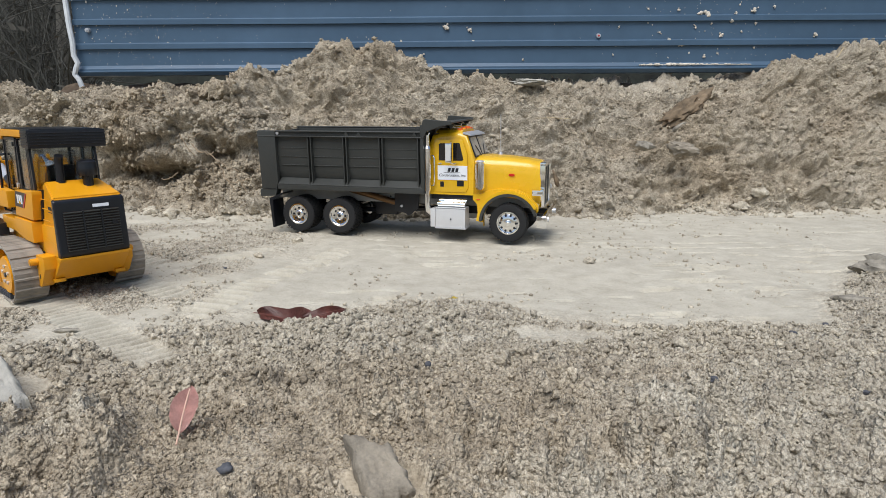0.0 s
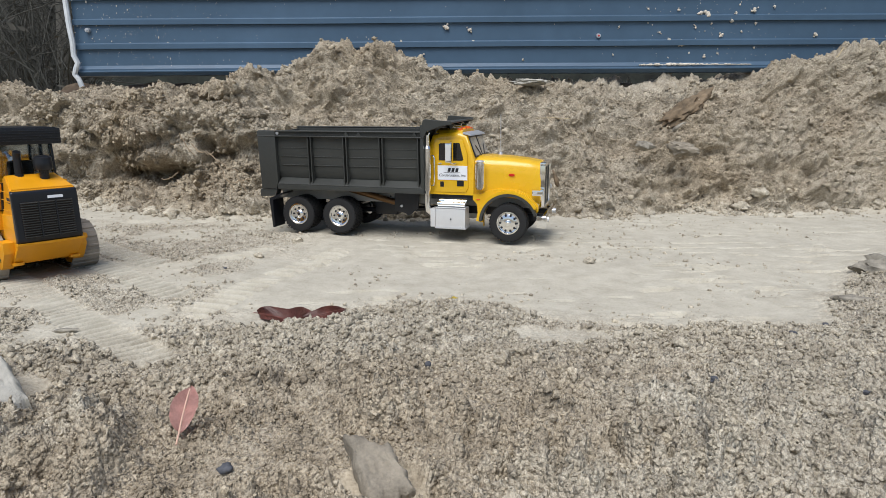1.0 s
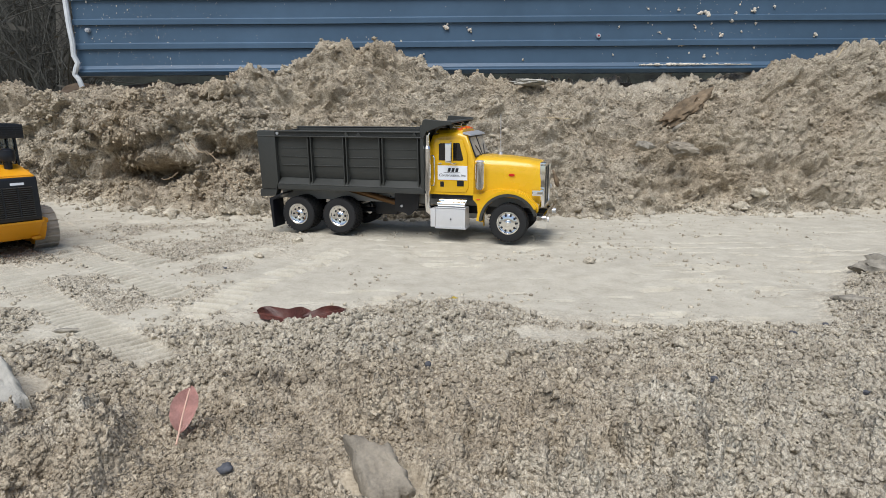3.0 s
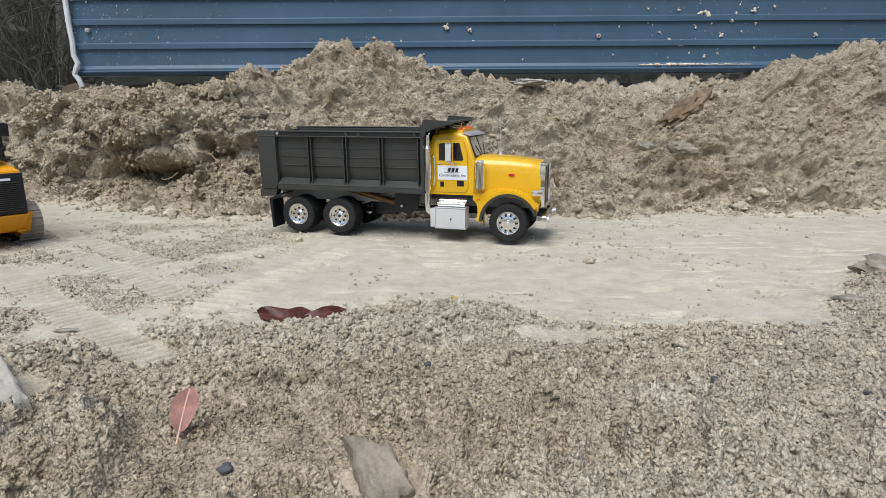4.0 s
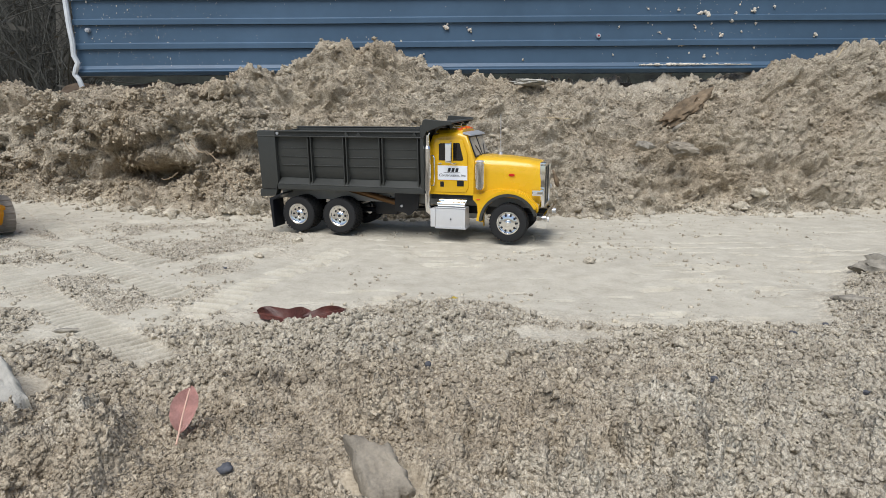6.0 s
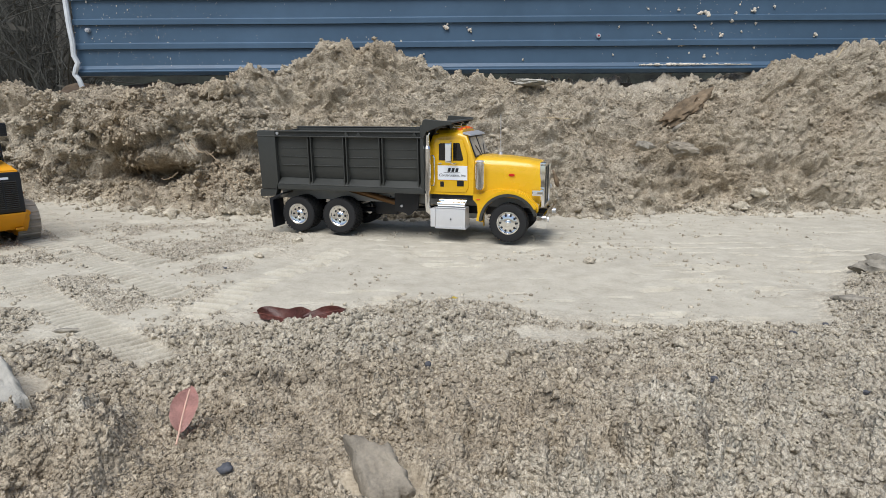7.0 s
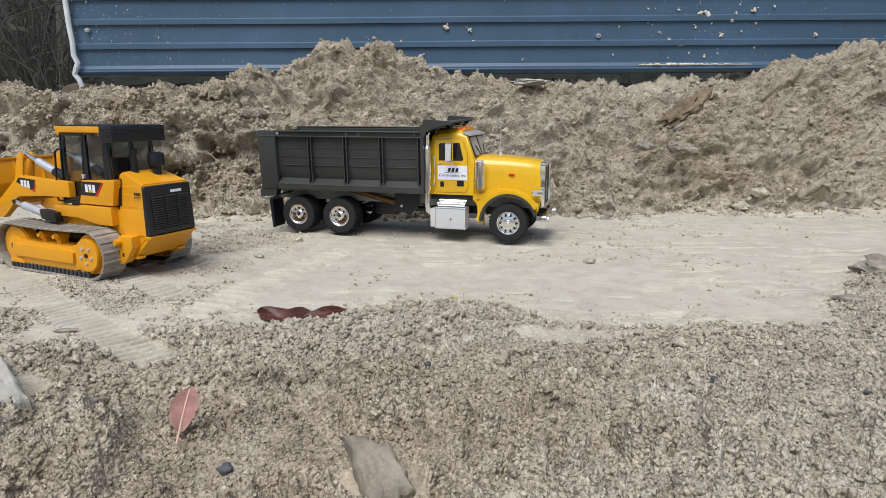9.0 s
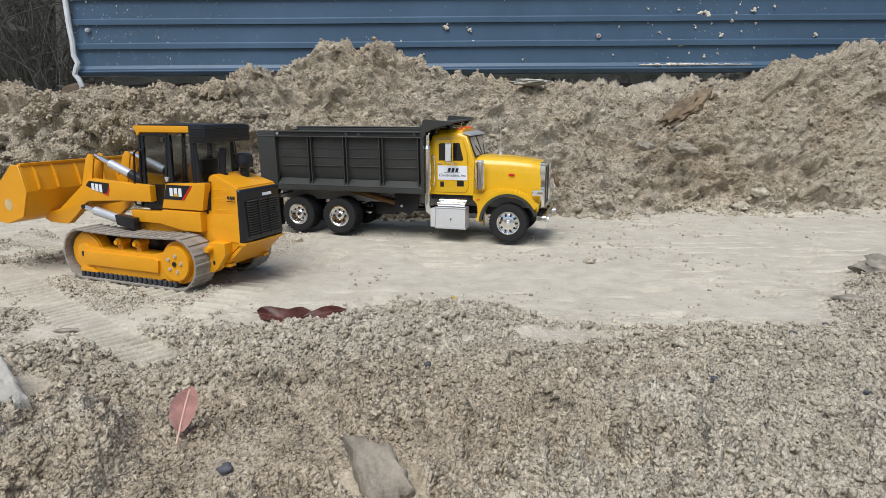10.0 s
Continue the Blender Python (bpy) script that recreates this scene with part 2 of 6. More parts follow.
# the near edge of the packed lane, the foot and the crest of the bank, by x
EDGE_X, EDGE_Y = [-1.2, -0.574, -0.415, -0.226, -0.001, 0.139, 0.267, 0.413, 0.529, 0.625, 1.2], [0.477, 0.607, 0.653, 0.718, 0.784, 0.702, 0.681, 0.71, 0.823, 0.957, 1.127]
FOOT_X, FOOT_Y = [-2.5, -1.143, -0.913, -0.766, -0.503, -0.31, 0.102, 0.351, 0.707, 1.3, 2.5], [1.7, 1.66, 1.6, 1.516, 1.429, 1.434, 1.42, 1.429, 1.468, 1.428, 1.368]
CREST_X = [-2.5, -1.092, -0.963, -0.813, -0.654, -0.554, -0.414, -0.338, -0.293, -0.263, -0.213, -0.173, -0.094, 0.026, 0.166, 0.236, 0.376, 0.556, 0.636, 0.777, 0.858, 0.989, 1.09, 1.4, 2.5]
CREST_Z = [0.285, 0.284, 0.266, 0.277, 0.264, 0.298, 0.333, 0.355, 0.394, 0.397, 0.376, 0.383, 0.347, 0.32, 0.293, 0.285, 0.275, 0.273, 0.279, 0.293, 0.339, 0.366, 0.393, 0.421, 0.391]
BACK_X, BACK_Z = [-2.5, -0.893, -0.493, -0.094, 0.207, 0.507, 0.758, 0.959, 1.311, 2.5], [0.269, 0.269, 0.263, 0.278, 0.299, 0.3, 0.306, 0.344, 0.369, 0.369]
# tread prints: centre line from, to, width, pitch of the bars
PRINTS = [((-0.700, 0.952), (-0.250, 0.538), 0.046, 0.0155), ((-0.600, 1.020), (-0.330, 0.770), 0.042, 0.0170), ((-1.100, 1.660), (-0.677, 1.144), 0.044, 0.0240), ((-0.677, 1.144), (-0.440, 0.955), 0.044, 0.0200),
          ((-0.160, 1.065), (-0.248, 0.882), 0.050, 0.0220), ((-0.248, 0.882), (-0.305, 0.690), 0.046, 0.0190), ((-0.290, 1.128), (-0.350, 0.985), 0.044, 0.0220), ((-0.980, 1.320), (-0.590, 1.000), 0.044, 0.0210)]


def masks(x, y):
    ye = np.interp(x, EDGE_X, EDGE_Y) + 0.11 * (fbm(x, y * 0.3, 0.13, 3, 2) - 0.5)
    yf = np.interp(x, FOOT_X, FOOT_Y) + 0.16 * (fbm(x, y, 0.18, 4, 4) - 0.5)
    fore = ramp01(ye - y, -0.02, 0.10)
    left = ramp01(-x, 0.12, 0.42) * (1 - ramp01(y, 1.25, 1.4))
    berm = ramp01(y - yf, -0.05, 0.03)
    return ye, yf, fore, left, berm


def heap(x, y, cx, cy, rx, ry):
    """A round heap of height 1 with a pointed top."""
    return np.exp(-np.sqrt(((x - cx) / rx) ** 2 + ((y - cy) / ry) ** 2 + 0.05) * 1.6)


def macro(x, y):
    """The lie of the land without its crumbs, and the masks of its kinds."""
    ye, yf, fore, left, berm = masks(x, y)
    steep = 1 - ramp01(x, -0.60, -0.30)
    deep = 0.31 - 0.12 * steep
    s = (y - yf) / deep
    crest = np.interp(x / np.maximum(yf + deep, 0.1) * 1.62, CREST_X, CREST_Z)
    crest = 0.236 + (crest - 0.236) * (yf + deep) / 1.62
    r = s + 0.22 * (fbm(x, y, 0.12, 3, 1) - 0.5) * ramp01(s, 0.0, 0.3)
    gentle = np.clip(r, 0, 1) ** 0.92
    cliff = 0.22 * np.clip(r / 0.42, 0, 1) + 0.58 * ramp01(r, 0.36, 0.66) + 0.20 * ramp01(r, 0.60, 1.0)
    p = np.clip(gentle * (1 - steep) + cliff * steep, 0, 1)
    back = np.interp(x, BACK_X, BACK_Z)
    over = ramp01(y, yf + deep * 1.05, 1.93) * (p > 0.5)
    z = crest * p * (1 - over) + back * over
    # a heap beside the wooden block, one under it, a spill on the far right, a gully between
    z = z + berm * (0.120 * heap(x, y, 0.665, 1.60, 0.075, 0.075) + 0.035 * heap(x, y, 0.64, 1.52, 0.07, 0.06) + 0.040 * heap(x, y, 1.02, 1.58, 0.13, 0.10)
                    + 0.030 * heap(x, y, -0.24, 1.62, 0.10, 0.07) - 0.070 * heap(x, y, 0.50, 1.64, 0.07, 0.14) - 0.060 * heap(x, y, 0.83, 1.62, 0.06, 0.16))
    near = ramp01(ye - y, 0.0, 0.42)
    z = z + 0.034 * near * (0.75 + 0.5 * fbm(x, y, 0.16, 3, 5)) + 0.020 * ramp01(x, 0.45, 0.75) * ramp01(ye + 0.10 - y, 0.0, 0.16)
    return z, fore, left, berm, steep


# flat patches in the loose sand: two slabs and a trodden spot
def bare_spots(x, y):
    spot = ramp01(0.070 - np.hypot((x - 0.12), (y - 0.625) * 1.9), 0.0, 0.02)
    slabs = np.maximum(ramp01(0.030 - np.hypot(x + 0.034, (y - 0.300) * 1.1), 0.0, 0.008), ramp01(0.040 - np.hypot(x + 0.355, (y - 0.466) * 0.8), 0.0, 0.01))
    hole = ramp01(0.045 - np.hypot((x + 0.185) * 0.55, (y - 0.690) * 1.6), 0.0, 0.02)
    return np.maximum(np.maximum(spot * 0.85, slabs), hole)


def looseness(x, y, fore, left, berm):
    patchy = ramp01(fbm(x, y, 0.085, 4, 3), 0.38, 0.52)
    far = ramp01(np.abs(x), 1.35, 1.9)
    return np.clip(np.maximum(np.maximum(np.maximum(fore, berm), left * patchy), far), 0, 1)


def prints(x, y):
    """Tread prints of the tracks: where they are, and their bars."""
    on, wave = np.zeros_like(x), np.zeros_like(x)
    for (x0, y0), (x1, y1), w, pitch in PRINTS:
        l = math.hypot(x1 - x0, y1 - y0)
        ux, uy = (x1 - x0) / l, (y1 - y0) / l
        a, c = (x - x0) * ux + (y - y0) * uy, (x - x0) * -uy + (y - y0) * ux
        o = ramp01(w / 2 - np.abs(c), -0.004, 0.004) * ramp01(a, 0, 0.02) * ramp01(l - a, 0, 0.02) * ramp01(fbm(x, y, 0.07, 3, 1), 0.27, 0.40)
        bar = np.sin(a * 2 * math.pi / pitch + 0.5 * np.sin(c * 70) + 1.5 * fbm(x, y, 0.03, 2, 4))
        wave = np.where(o > on, (0.0042 + 0.22 * (pitch - 0.0155)) * np.where(bar > 0, np.sqrt(np.abs(bar)), bar), wave)
        on = np.maximum(on, o)
    return on, wave


def height(x, y):
    """The land with all its crumbs: height, looseness, moisture and the shift along y."""
    z, fore, left, berm, steep = macro(x, y)
    slope = np.clip((macro(x, y + 0.006)[0] - z) / 0.006, -1.5, 3.0)
    nl = np.sqrt(1 + slope * slope)
    v = y + np.maximum(z, 0) * 1.1
    loose = looseness(x, y, fore, left, berm)
    only = loose * (1 - np.maximum(fore, berm))
    patch = ramp01(fbm(x, v, 0.07, 4, 6), 0.36, 0.58)
    close = ramp01(0.62 - y, 0.0, 0.26)
    big = lumps(x, v, 0.046, 0, 0.55) * (0.80 * fore ** 4 * patch * close + 0.75 * berm * patch)
    mid = lumps(x, v, 0.0205, 1, 0.72) * (fore * (0.25 + 0.75 * patch) * (0.45 + 0.80 * close) + 0.75 * berm * (0.4 + 0.6 * patch))
    sml = lumps(x, v, 0.0098, 2, 0.80) * (0.95 * fore + 0.80 * berm + 0.40 * only)
    tiny = lumps(x, v, 0.0052, 3, 0.85) * (0.03 + 0.85 * loose)
    dust = (fbm(x, v, 0.005, 3, 5) - 0.5) * (0.0008 + 0.003 * loose)
    flat = (fbm(x, y, 0.12, 4, 0) - 0.5) * 0.008 * (1 - berm)
    ridge = (fbm(x, v, 0.11, 5, 7, 0.62) - 0.5) * (0.095 * berm + 0.017 * fore ** 4) - np.abs(fbm(x, v, 0.055, 3, 3) - 0.5) * (0.060 * berm + 0.026 * fore ** 3 * close)
    bare = bare_spots(x, y)
    slab = ramp01(fbm(x, v, 0.13, 3, 2), 0.70, 0.78) * fore * 0.8
    k = 1 - np.maximum(bare, slab)
    lane = (1 - loose) * (1 - berm)
    scrape = lane * ramp01(fbm(x * 0.20, y, 0.014, 3, 2), 0.62, 0.67) * 0.0055 * ramp01(fbm(x, y, 0.11, 3, 4), 0.51, 0.58)
    d = (big + mid + sml + tiny) * k + dust + flat + ridge * (0.4 + 0.6 * k) - scrape
    # plain ground away from the play area
    away = np.maximum(ramp01(np.abs(x), 1.7, 2.3), 1 - ramp01(y, -0.05, 0.15))
    d = d * (1 - away)
    on, wave = prints(x, y)
    d = d * (1 - on) + on * (flat + 0.25 * dust - 0.0025 + wave)
    loose = loose * (1 - 0.65 * on)
    moist = np.clip(berm * (0.50 + 1.2 * (fbm(x, v, 0.2, 4, 2) - 0.42)), 0, 1)
    moist = np.maximum(moist, (0.10 + 0.65 * close) * fore * ramp01(fbm(x, y, 0.2, 4, 6), 0.30, 0.60))
    loose = loose * (1 - 0.7 * bare)
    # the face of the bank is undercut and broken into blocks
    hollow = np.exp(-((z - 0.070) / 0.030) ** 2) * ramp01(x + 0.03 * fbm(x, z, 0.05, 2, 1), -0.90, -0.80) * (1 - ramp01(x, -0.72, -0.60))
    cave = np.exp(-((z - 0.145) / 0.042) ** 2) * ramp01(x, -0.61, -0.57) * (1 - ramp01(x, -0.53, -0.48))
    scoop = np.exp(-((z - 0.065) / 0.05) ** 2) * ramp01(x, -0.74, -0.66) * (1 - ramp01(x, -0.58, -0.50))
    ledge = ramp01(fbm(x, z * 2.2, 0.09, 3, 6), 0.50, 0.54) * ramp01(z, 0.06, 0.1)
    push = steep * berm * (0.125 * hollow + 0.075 * cave + 0.055 * scoop + 0.060 * (fbm(x, z, 0.08, 4, 4) - 0.5) - 0.028 * ledge)
    # hollow, cave and scoop get a darker brown than the face round them
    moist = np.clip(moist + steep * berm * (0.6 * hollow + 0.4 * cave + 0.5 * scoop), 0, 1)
    return z + d / nl, loose, moist, push - d * slope / nl


def build_ground():
    coarse = [0.725, 0.74, 0.76, 0.785, 0.81, 0.84, 0.87, 0.9, 0.94, 0.98, 1.03, 1.1, 1.2, 1.35, 1.6, 2.2, 3.5, 6, 12, 25, 60, 150, 450]
    u = np.array([-c for c in coarse[::-1]] + list(np.linspace(-0.715, 0.715, 600)) + coarse)
    rows = [-8, -4, -2, -1, -0.5, -0.2, 0.0, 0.06, 0.1, 0.14, 0.18, 0.21]
    y = 0.24
    while y < 2.15:
        rows.append(y)
        y += 0.0030 * (y + 0.08) if y < 0.5 else 0.0020 * (y + 0.10) if y < 1.15 else 0.0020 if 1.40 < y < 1.84 else 0.0042
    rows += [2.2, 2.4, 2.8, 3.5, 5, 8, 14, 25, 50, 100, 200, 400]
    v = np.array(rows)
    Y, U = np.meshgrid(v, u, indexing="ij")
    X = U * (np.maximum(Y, 0.05) + 0.065)
    z, loose, moist, push = height(X.ravel(), Y.ravel())
    far = ramp01(Y.ravel(), 2.3, 5.0)
    z = z * (1 - far) + 0.25 * far
    nr, nc = X.shape
    me = bpy.data.meshes.new("ground")
    me.vertices.add(nr * nc)
    me.vertices.foreach_set("co", np.stack([X.ravel(), Y.ravel() + push, z], 1).ravel())
    i = (np.arange(nr - 1)[:, None] * nc + np.arange(nc - 1)[None, :]).ravel()
    quads = np.stack([i, i + 1, i + nc + 1, i + nc], 1)
    me.loops.add(quads.size)
    me.loops.foreach_set("vertex_index", quads.ravel())
    me.polygons.add(len(quads))
    me.polygons.foreach_set("loop_start", np.arange(len(quads)) * 4)
    me.polygons.foreach_set("use_smooth", np.ones(len(quads), bool))
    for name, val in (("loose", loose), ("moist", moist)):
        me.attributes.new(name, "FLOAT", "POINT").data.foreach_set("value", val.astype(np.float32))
    me.update(calc_edges=True)
    me.materials.append(SAND)
    return tagged(new("ground", me), "pale sand ground with crumbly mounds and a bank", "ground", kind="structure")


build_ground()


def ground_z(x, y):
    return float(height(np.array([x]), np.array([y]))[0][0])


def clod_shapes(n, sub, seed):
    """Lumpy crumb forms of radius 1: vertices and triangles."""
    rnd = random.Random(seed)
    out = []
    for _ in range(n):
        bm = bmesh.new()
        bmesh.ops.create_icosphere(bm, subdivisions=sub, radius=1)
        off = Vector([rnd.uniform(-50, 50) for _ in range(3)])
        st = Vector([rnd.uniform(0.75, 1.25), rnd.uniform(0.7, 1.15), rnd.uniform(0.55, 0.9)])
        for v in bm.verts:
            d = 0.70 + 0.45 * noise.noise(v.co * 1.4 + off) + 1.25 * abs(noise.noise(v.co * 3.4 + off)) + 0.55 * noise.noise(v.co * 5.7 + off)
            v.co = Vector((v.co.x * st.x, v.co.y * st.y, v.co.z * st.z)) * d
        bm.verts.index_update()
        out.append((np.array([v.co[:] for v in bm.verts]), np.array([[v.index for v in f.verts] for f in bm.faces])))
        bm.free()
    return out


def scatter(name, label, xs, ys, rs, sub, seed, sink=0.15):
    """Many crumbs of sand lying on the ground, turned every way, as one mesh."""
    shapes = clod_shapes(10, sub, seed)
    rnd = np.random.RandomState(seed)
    z, _, moist, push = height(xs, ys)
    pick = rnd.randint(10, size=len(xs))
    co, tri, mo, base = [], [], [], 0
    for k, (v, f) in enumerate(shapes):
        i = np.nonzero(pick == k)[0]
        q = rnd.normal(size=(len(i), 4))
        q /= np.linalg.norm(q, axis=1)[:, None]
        w, a, b, c = q.T
        R = np.stack([1 - 2 * (b * b + c * c), 2 * (a * b - c * w), 2 * (a * c + b * w), 2 * (a * b + c * w), 1 - 2 * (a * a + c * c), 2 * (b * c - a * w),
                      2 * (a * c - b * w), 2 * (b * c + a * w), 1 - 2 * (a * a + b * b)], 1).reshape(-1, 3, 3)
        p = np.einsum("nij,vj->nvi", R, v) * rs[i][:, None, None]
        p += np.stack([xs[i], ys[i] + push[i], z[i] + sink * rs[i]], 1)[:, None, :]
        co.append(p.reshape(-1, 3))
        tri.append((f[None] + (base + np.arange(len(i)) * len(v))[:, None, None]).reshape(-1, 3))
        mo.append(np.repeat(moist[i], len(v)))
        base += len(i) * len(v)
    co, tri, mo = np.concatenate(co), np.concatenate(tri), np.concatenate(mo)
    me = bpy.data.meshes.new(name)
    me.vertices.add(len(co))
    me.vertices.foreach_set("co", co.ravel())
    me.loops.add(tri.size)
    me.loops.foreach_set("vertex_index", tri.ravel())
    me.polygons.add(len(tri))
    me.polygons.foreach_set("loop_start", np.arange(len(tri)) * 3)
    me.polygons.foreach_set("use_smooth", np.full(len(tri), True))
    me.attributes.new("moist", "FLOAT", "POINT").data.foreach_set("value", mo.astype(np.float32))
    me.update(calc_edges=True)
    me.materials.append(SAND_CLOD)
    return tagged(new(name, me), label, "sand", kind="stuff")


def strewn(n, x0, x1, y0, y1, seed, keep):
    """Random places, fanned out with y, that keep() accepts."""
    r = np.random.RandomState(seed)
    y = y0 + (y1 - y0) * r.rand(n) ** 1.0
    x = (x0 + (x1 - x0) * r.rand(n))
    ok = keep(x, y)
    return x[ok], y[ok], r


def build_clods():
    view = lambda x, y: np.abs(x) < 0.73 * y + 0.06
    def near(x, y):
        _, _, fore, left, berm = masks(x, y)
        return (looseness(x, y, fore, left, berm) * (1 - berm) > 0.35 + 0.3 * fbm(x, y, 0.03, 2, 1)) & view(x, y) & (prints(x, y)[0] < 0.3) & (bare_spots(x, y) < 0.3)

    def fan(n, seed, keep, y0, y1):
        """Places thick near the eye and thinner farther off."""
        r = np.random.RandomState(seed)
        y = y0 * (y1 / y0) ** r.rand(n)
        x = (2 * r.rand(n) - 1) * (0.73 * y + 0.06)
        ok = keep(x, y)
        return x[ok], y[ok], r
    x, y, r = fan(52000, 11, near, 0.26, 1.3)
    grow = 0.75 + 0.75 * ramp01(fbm(x, y, 0.04, 3, 2), 0.4, 0.65)
    scatter("sand_crumbs", "grey-beige crumbs of loose sand on the near mound", x, y, (0.0015 + 0.0024 * r.rand(len(x)) ** 3) * grow * np.minimum(y, 0.55), 1, 3, 0.40)
    x, y, r = fan(19000, 15, lambda x, y: near(x, y) & (masks(x, y)[2] > 0.5), 0.26, 0.95)
    grow = 0.7 + 0.8 * ramp01(fbm(x, y, 0.05, 4, 6), 0.40, 0.62)
    scatter("sand_clumps", "crumbly clumps of loose sand on the near mound", x, y, (0.0023 + 0.0045 * r.rand(len(x)) ** 4) * grow * np.minimum(y, 0.55), 2, 7, 0.40)
    bank = lambda x, y: (masks(x, y)[4] > 0.4) & view(x, y)
    x, y, r = strewn(42000, -1.30, 1.34, 1.3, 1.9, 12, bank)
    scatter("sand_clods", "brown clods of moist sand on the bank", x, y, 0.0013 + 0.0030 * r.rand(len(x)) ** 3, 1, 4, 0.40)
    x, y, r = strewn(11000, -1.30, 1.34, 1.3, 1.9, 16, bank)
    scatter("sand_chunks", "larger chunks of moist sand on the bank", x, y, 0.0020 + 0.0065 * r.rand(len(x)) ** 7, 2, 8, 0.35)
    r = np.random.RandomState(17)
    x = -1.25 + 0.9 * r.rand(9500)
    y = masks(x, np.full_like(x, 1.5))[1] + 0.19 * (0.25 + 0.55 * r.rand(9500))
    scatter("sand_face", "crumbly broken face of the cut sand bank", x, y, 0.0015 + 0.0060 * r.rand(9500) ** 4, 1, 9, 0.0)
    foot = lambda x, y: (np.abs(y - masks(x, y)[1] + 0.015) < 0.05) & view(x, y)
    x, y, r = strewn(9000, -1.3, 1.4, 1.2, 1.7, 13, foot)
    scatter("sand_rubble", "sand rubble at the foot of the bank", x, y, 0.0016 + 0.0075 * r.rand(len(x)) ** 4, 1, 5)
    lane = lambda x, y: (masks(x, y)[2] < 0.4) & (masks(x, y)[4] < 0.2) & view(x, y) & (prints(x, y)[0] < 0.4) & (fbm(x, y, 0.1, 4, 3) + 0.16 * ramp01(-x, 0.1, 0.4) > 0.56)
    x, y, r = strewn(15000, -1.1, 1.0, 0.6, 1.45, 14, lane)
    scatter("sand_grit", "small sand crumbs strewn on the packed lane", x, y, 0.0007 + 0.0034 * r.rand(len(x)) ** 7, 1, 6)


build_clods()


# ---------------------------------------------------------------- steel siding behind the bank
def build_siding():
    ob = empty("siding_fence", pose(-1.084, 1.95, 0.341, 0, -0.32, 0), "slate-blue ribbed steel siding panel behind the bank", "fence")
    fixed = [(-0.010, 0.012), (-0.008, -0.004), (0.002, -0.012), (0.0042, -0.012), (0.0066, -0.008), (0.0110, -0.008), (0.0210, 0.000)]
    for k in range(9):
        z0 = 0.0675 + 0.0680 * k
        fixed += [(z0 - 0.0006, 0.001), (z0, -0.0070), (z0 + 0.0140, -0.0070), (z0 + 0.0172, -0.0010), (z0 + 0.0180, 0.000)]
    bm = bmesh.new()
    xs = list(np.linspace(0.0, 3.4, 35))
    front, rear = [], []
    for x in xs:
        f, b = [], []
        for z, d in fixed:
            wob = 0.0020 * noise.noise((x * 2.2, z * 9, 0.3)) + 0.006 * math.exp(-x * 30)
            rise = z + 0.0015 * noise.noise((x * 1.5, z * 4, 5.2))
            f.append(bm.verts.new((x, d + wob, rise)))
            b.append(bm.verts.new((x, d + wob + 0.0016, rise)))
        front.append(f)
        rear.append(b)
    for i in range(len(xs) - 1):
        for k in range(len(fixed) - 1):
            bm.faces.new((front[i][k], front[i + 1][k], front[i + 1][k + 1], front[i][k + 1]))
            bm.faces.new((rear[i][k], rear[i][k + 1], rear[i + 1][k + 1], rear[i + 1][k]))
        bm.faces.new((front[i][0], rear[i][0], rear[i + 1][0], front[i + 1][0]))
    for i in (0, len(xs) - 1):
        for k in range(len(fixed) - 1):
            bm.faces.new((front[i][k], front[i][k + 1], rear[i][k + 1], rear[i][k]))
    bmesh.ops.recalc_face_normals(bm, faces=bm.faces)
    part("sheet", bm, SIDING, ob, angle=15)
    bm = pipe([(-0.006, -0.006, 0.30), (-0.007, -0.008, 0.2), (-0.004, -0.010, 0.13), (0.001, -0.012, 0.09), (0.0, -0.012, 0.05), (0.010, -0.014, 0.028), (0.004, -0.016, 0.012), (-0.004, -0.012, -0.004), (0.006, -0.012, -0.018), (0.012, -0.010, -0.04)], 0.0075, 8)
    part("edge_trim", bm, TRIM_WHITE, ob, "bent white edge trim")
    return ob


build_siding()


# ---------------------------------------------------------------- vehicle materials
TRUCK_YELLOW = material("glossy_yellow_plastic", (0.74, 0.43, 0.012), 0.26, 0, 0.05, 30, coat=0.4, dust=0.06)
LOADER_YELLOW = material("orange_yellow_plastic", (0.74, 0.325, 0.010), 0.34, 0, 0.06, 30, 0.05, 400, dust=0.12)
BED_GREY = material("dark_grey_plastic", (0.044, 0.046, 0.042), 0.36, 0, 0.15, 25, 0.08, 500, dust=0.12, dust_color=(0.16, 0.14, 0.12))
BLACK = material("black_plastic", (0.012, 0.013, 0.016), 0.30, 0, 0.2, 40, 0.05, 500, dust=0.06, dust_color=(0.2, 0.17, 0.14))
RUBBER = material("black_tyre_rubber", (0.014, 0.014, 0.014), 0.75, 0, 0.3, 60, 0.3, 500, dust=0.22, dust_color=(0.25, 0.21, 0.165))
CHROME = material("chrome_plating", (0.92, 0.92, 0.91), 0.08, 1.0, 0.05, 60)
RIM = material("bright_plated_rim", (0.90, 0.90, 0.89), 0.14, 1.0, 0.05, 60)
SILVER = material("silver_plastic", (0.62, 0.63, 0.64), 0.32, 0.55, 0.06, 40, dust=0.10)
WHITE_BOX = material("pale_silver_paint", (0.66, 0.66, 0.65), 0.30, 0.25, 0.05, 40, dust=0.1)
FRAME_GREY = material("grey_frame", (0.30, 0.30, 0.29), 0.5, 0.2, 0.15, 40, dust=0.25)
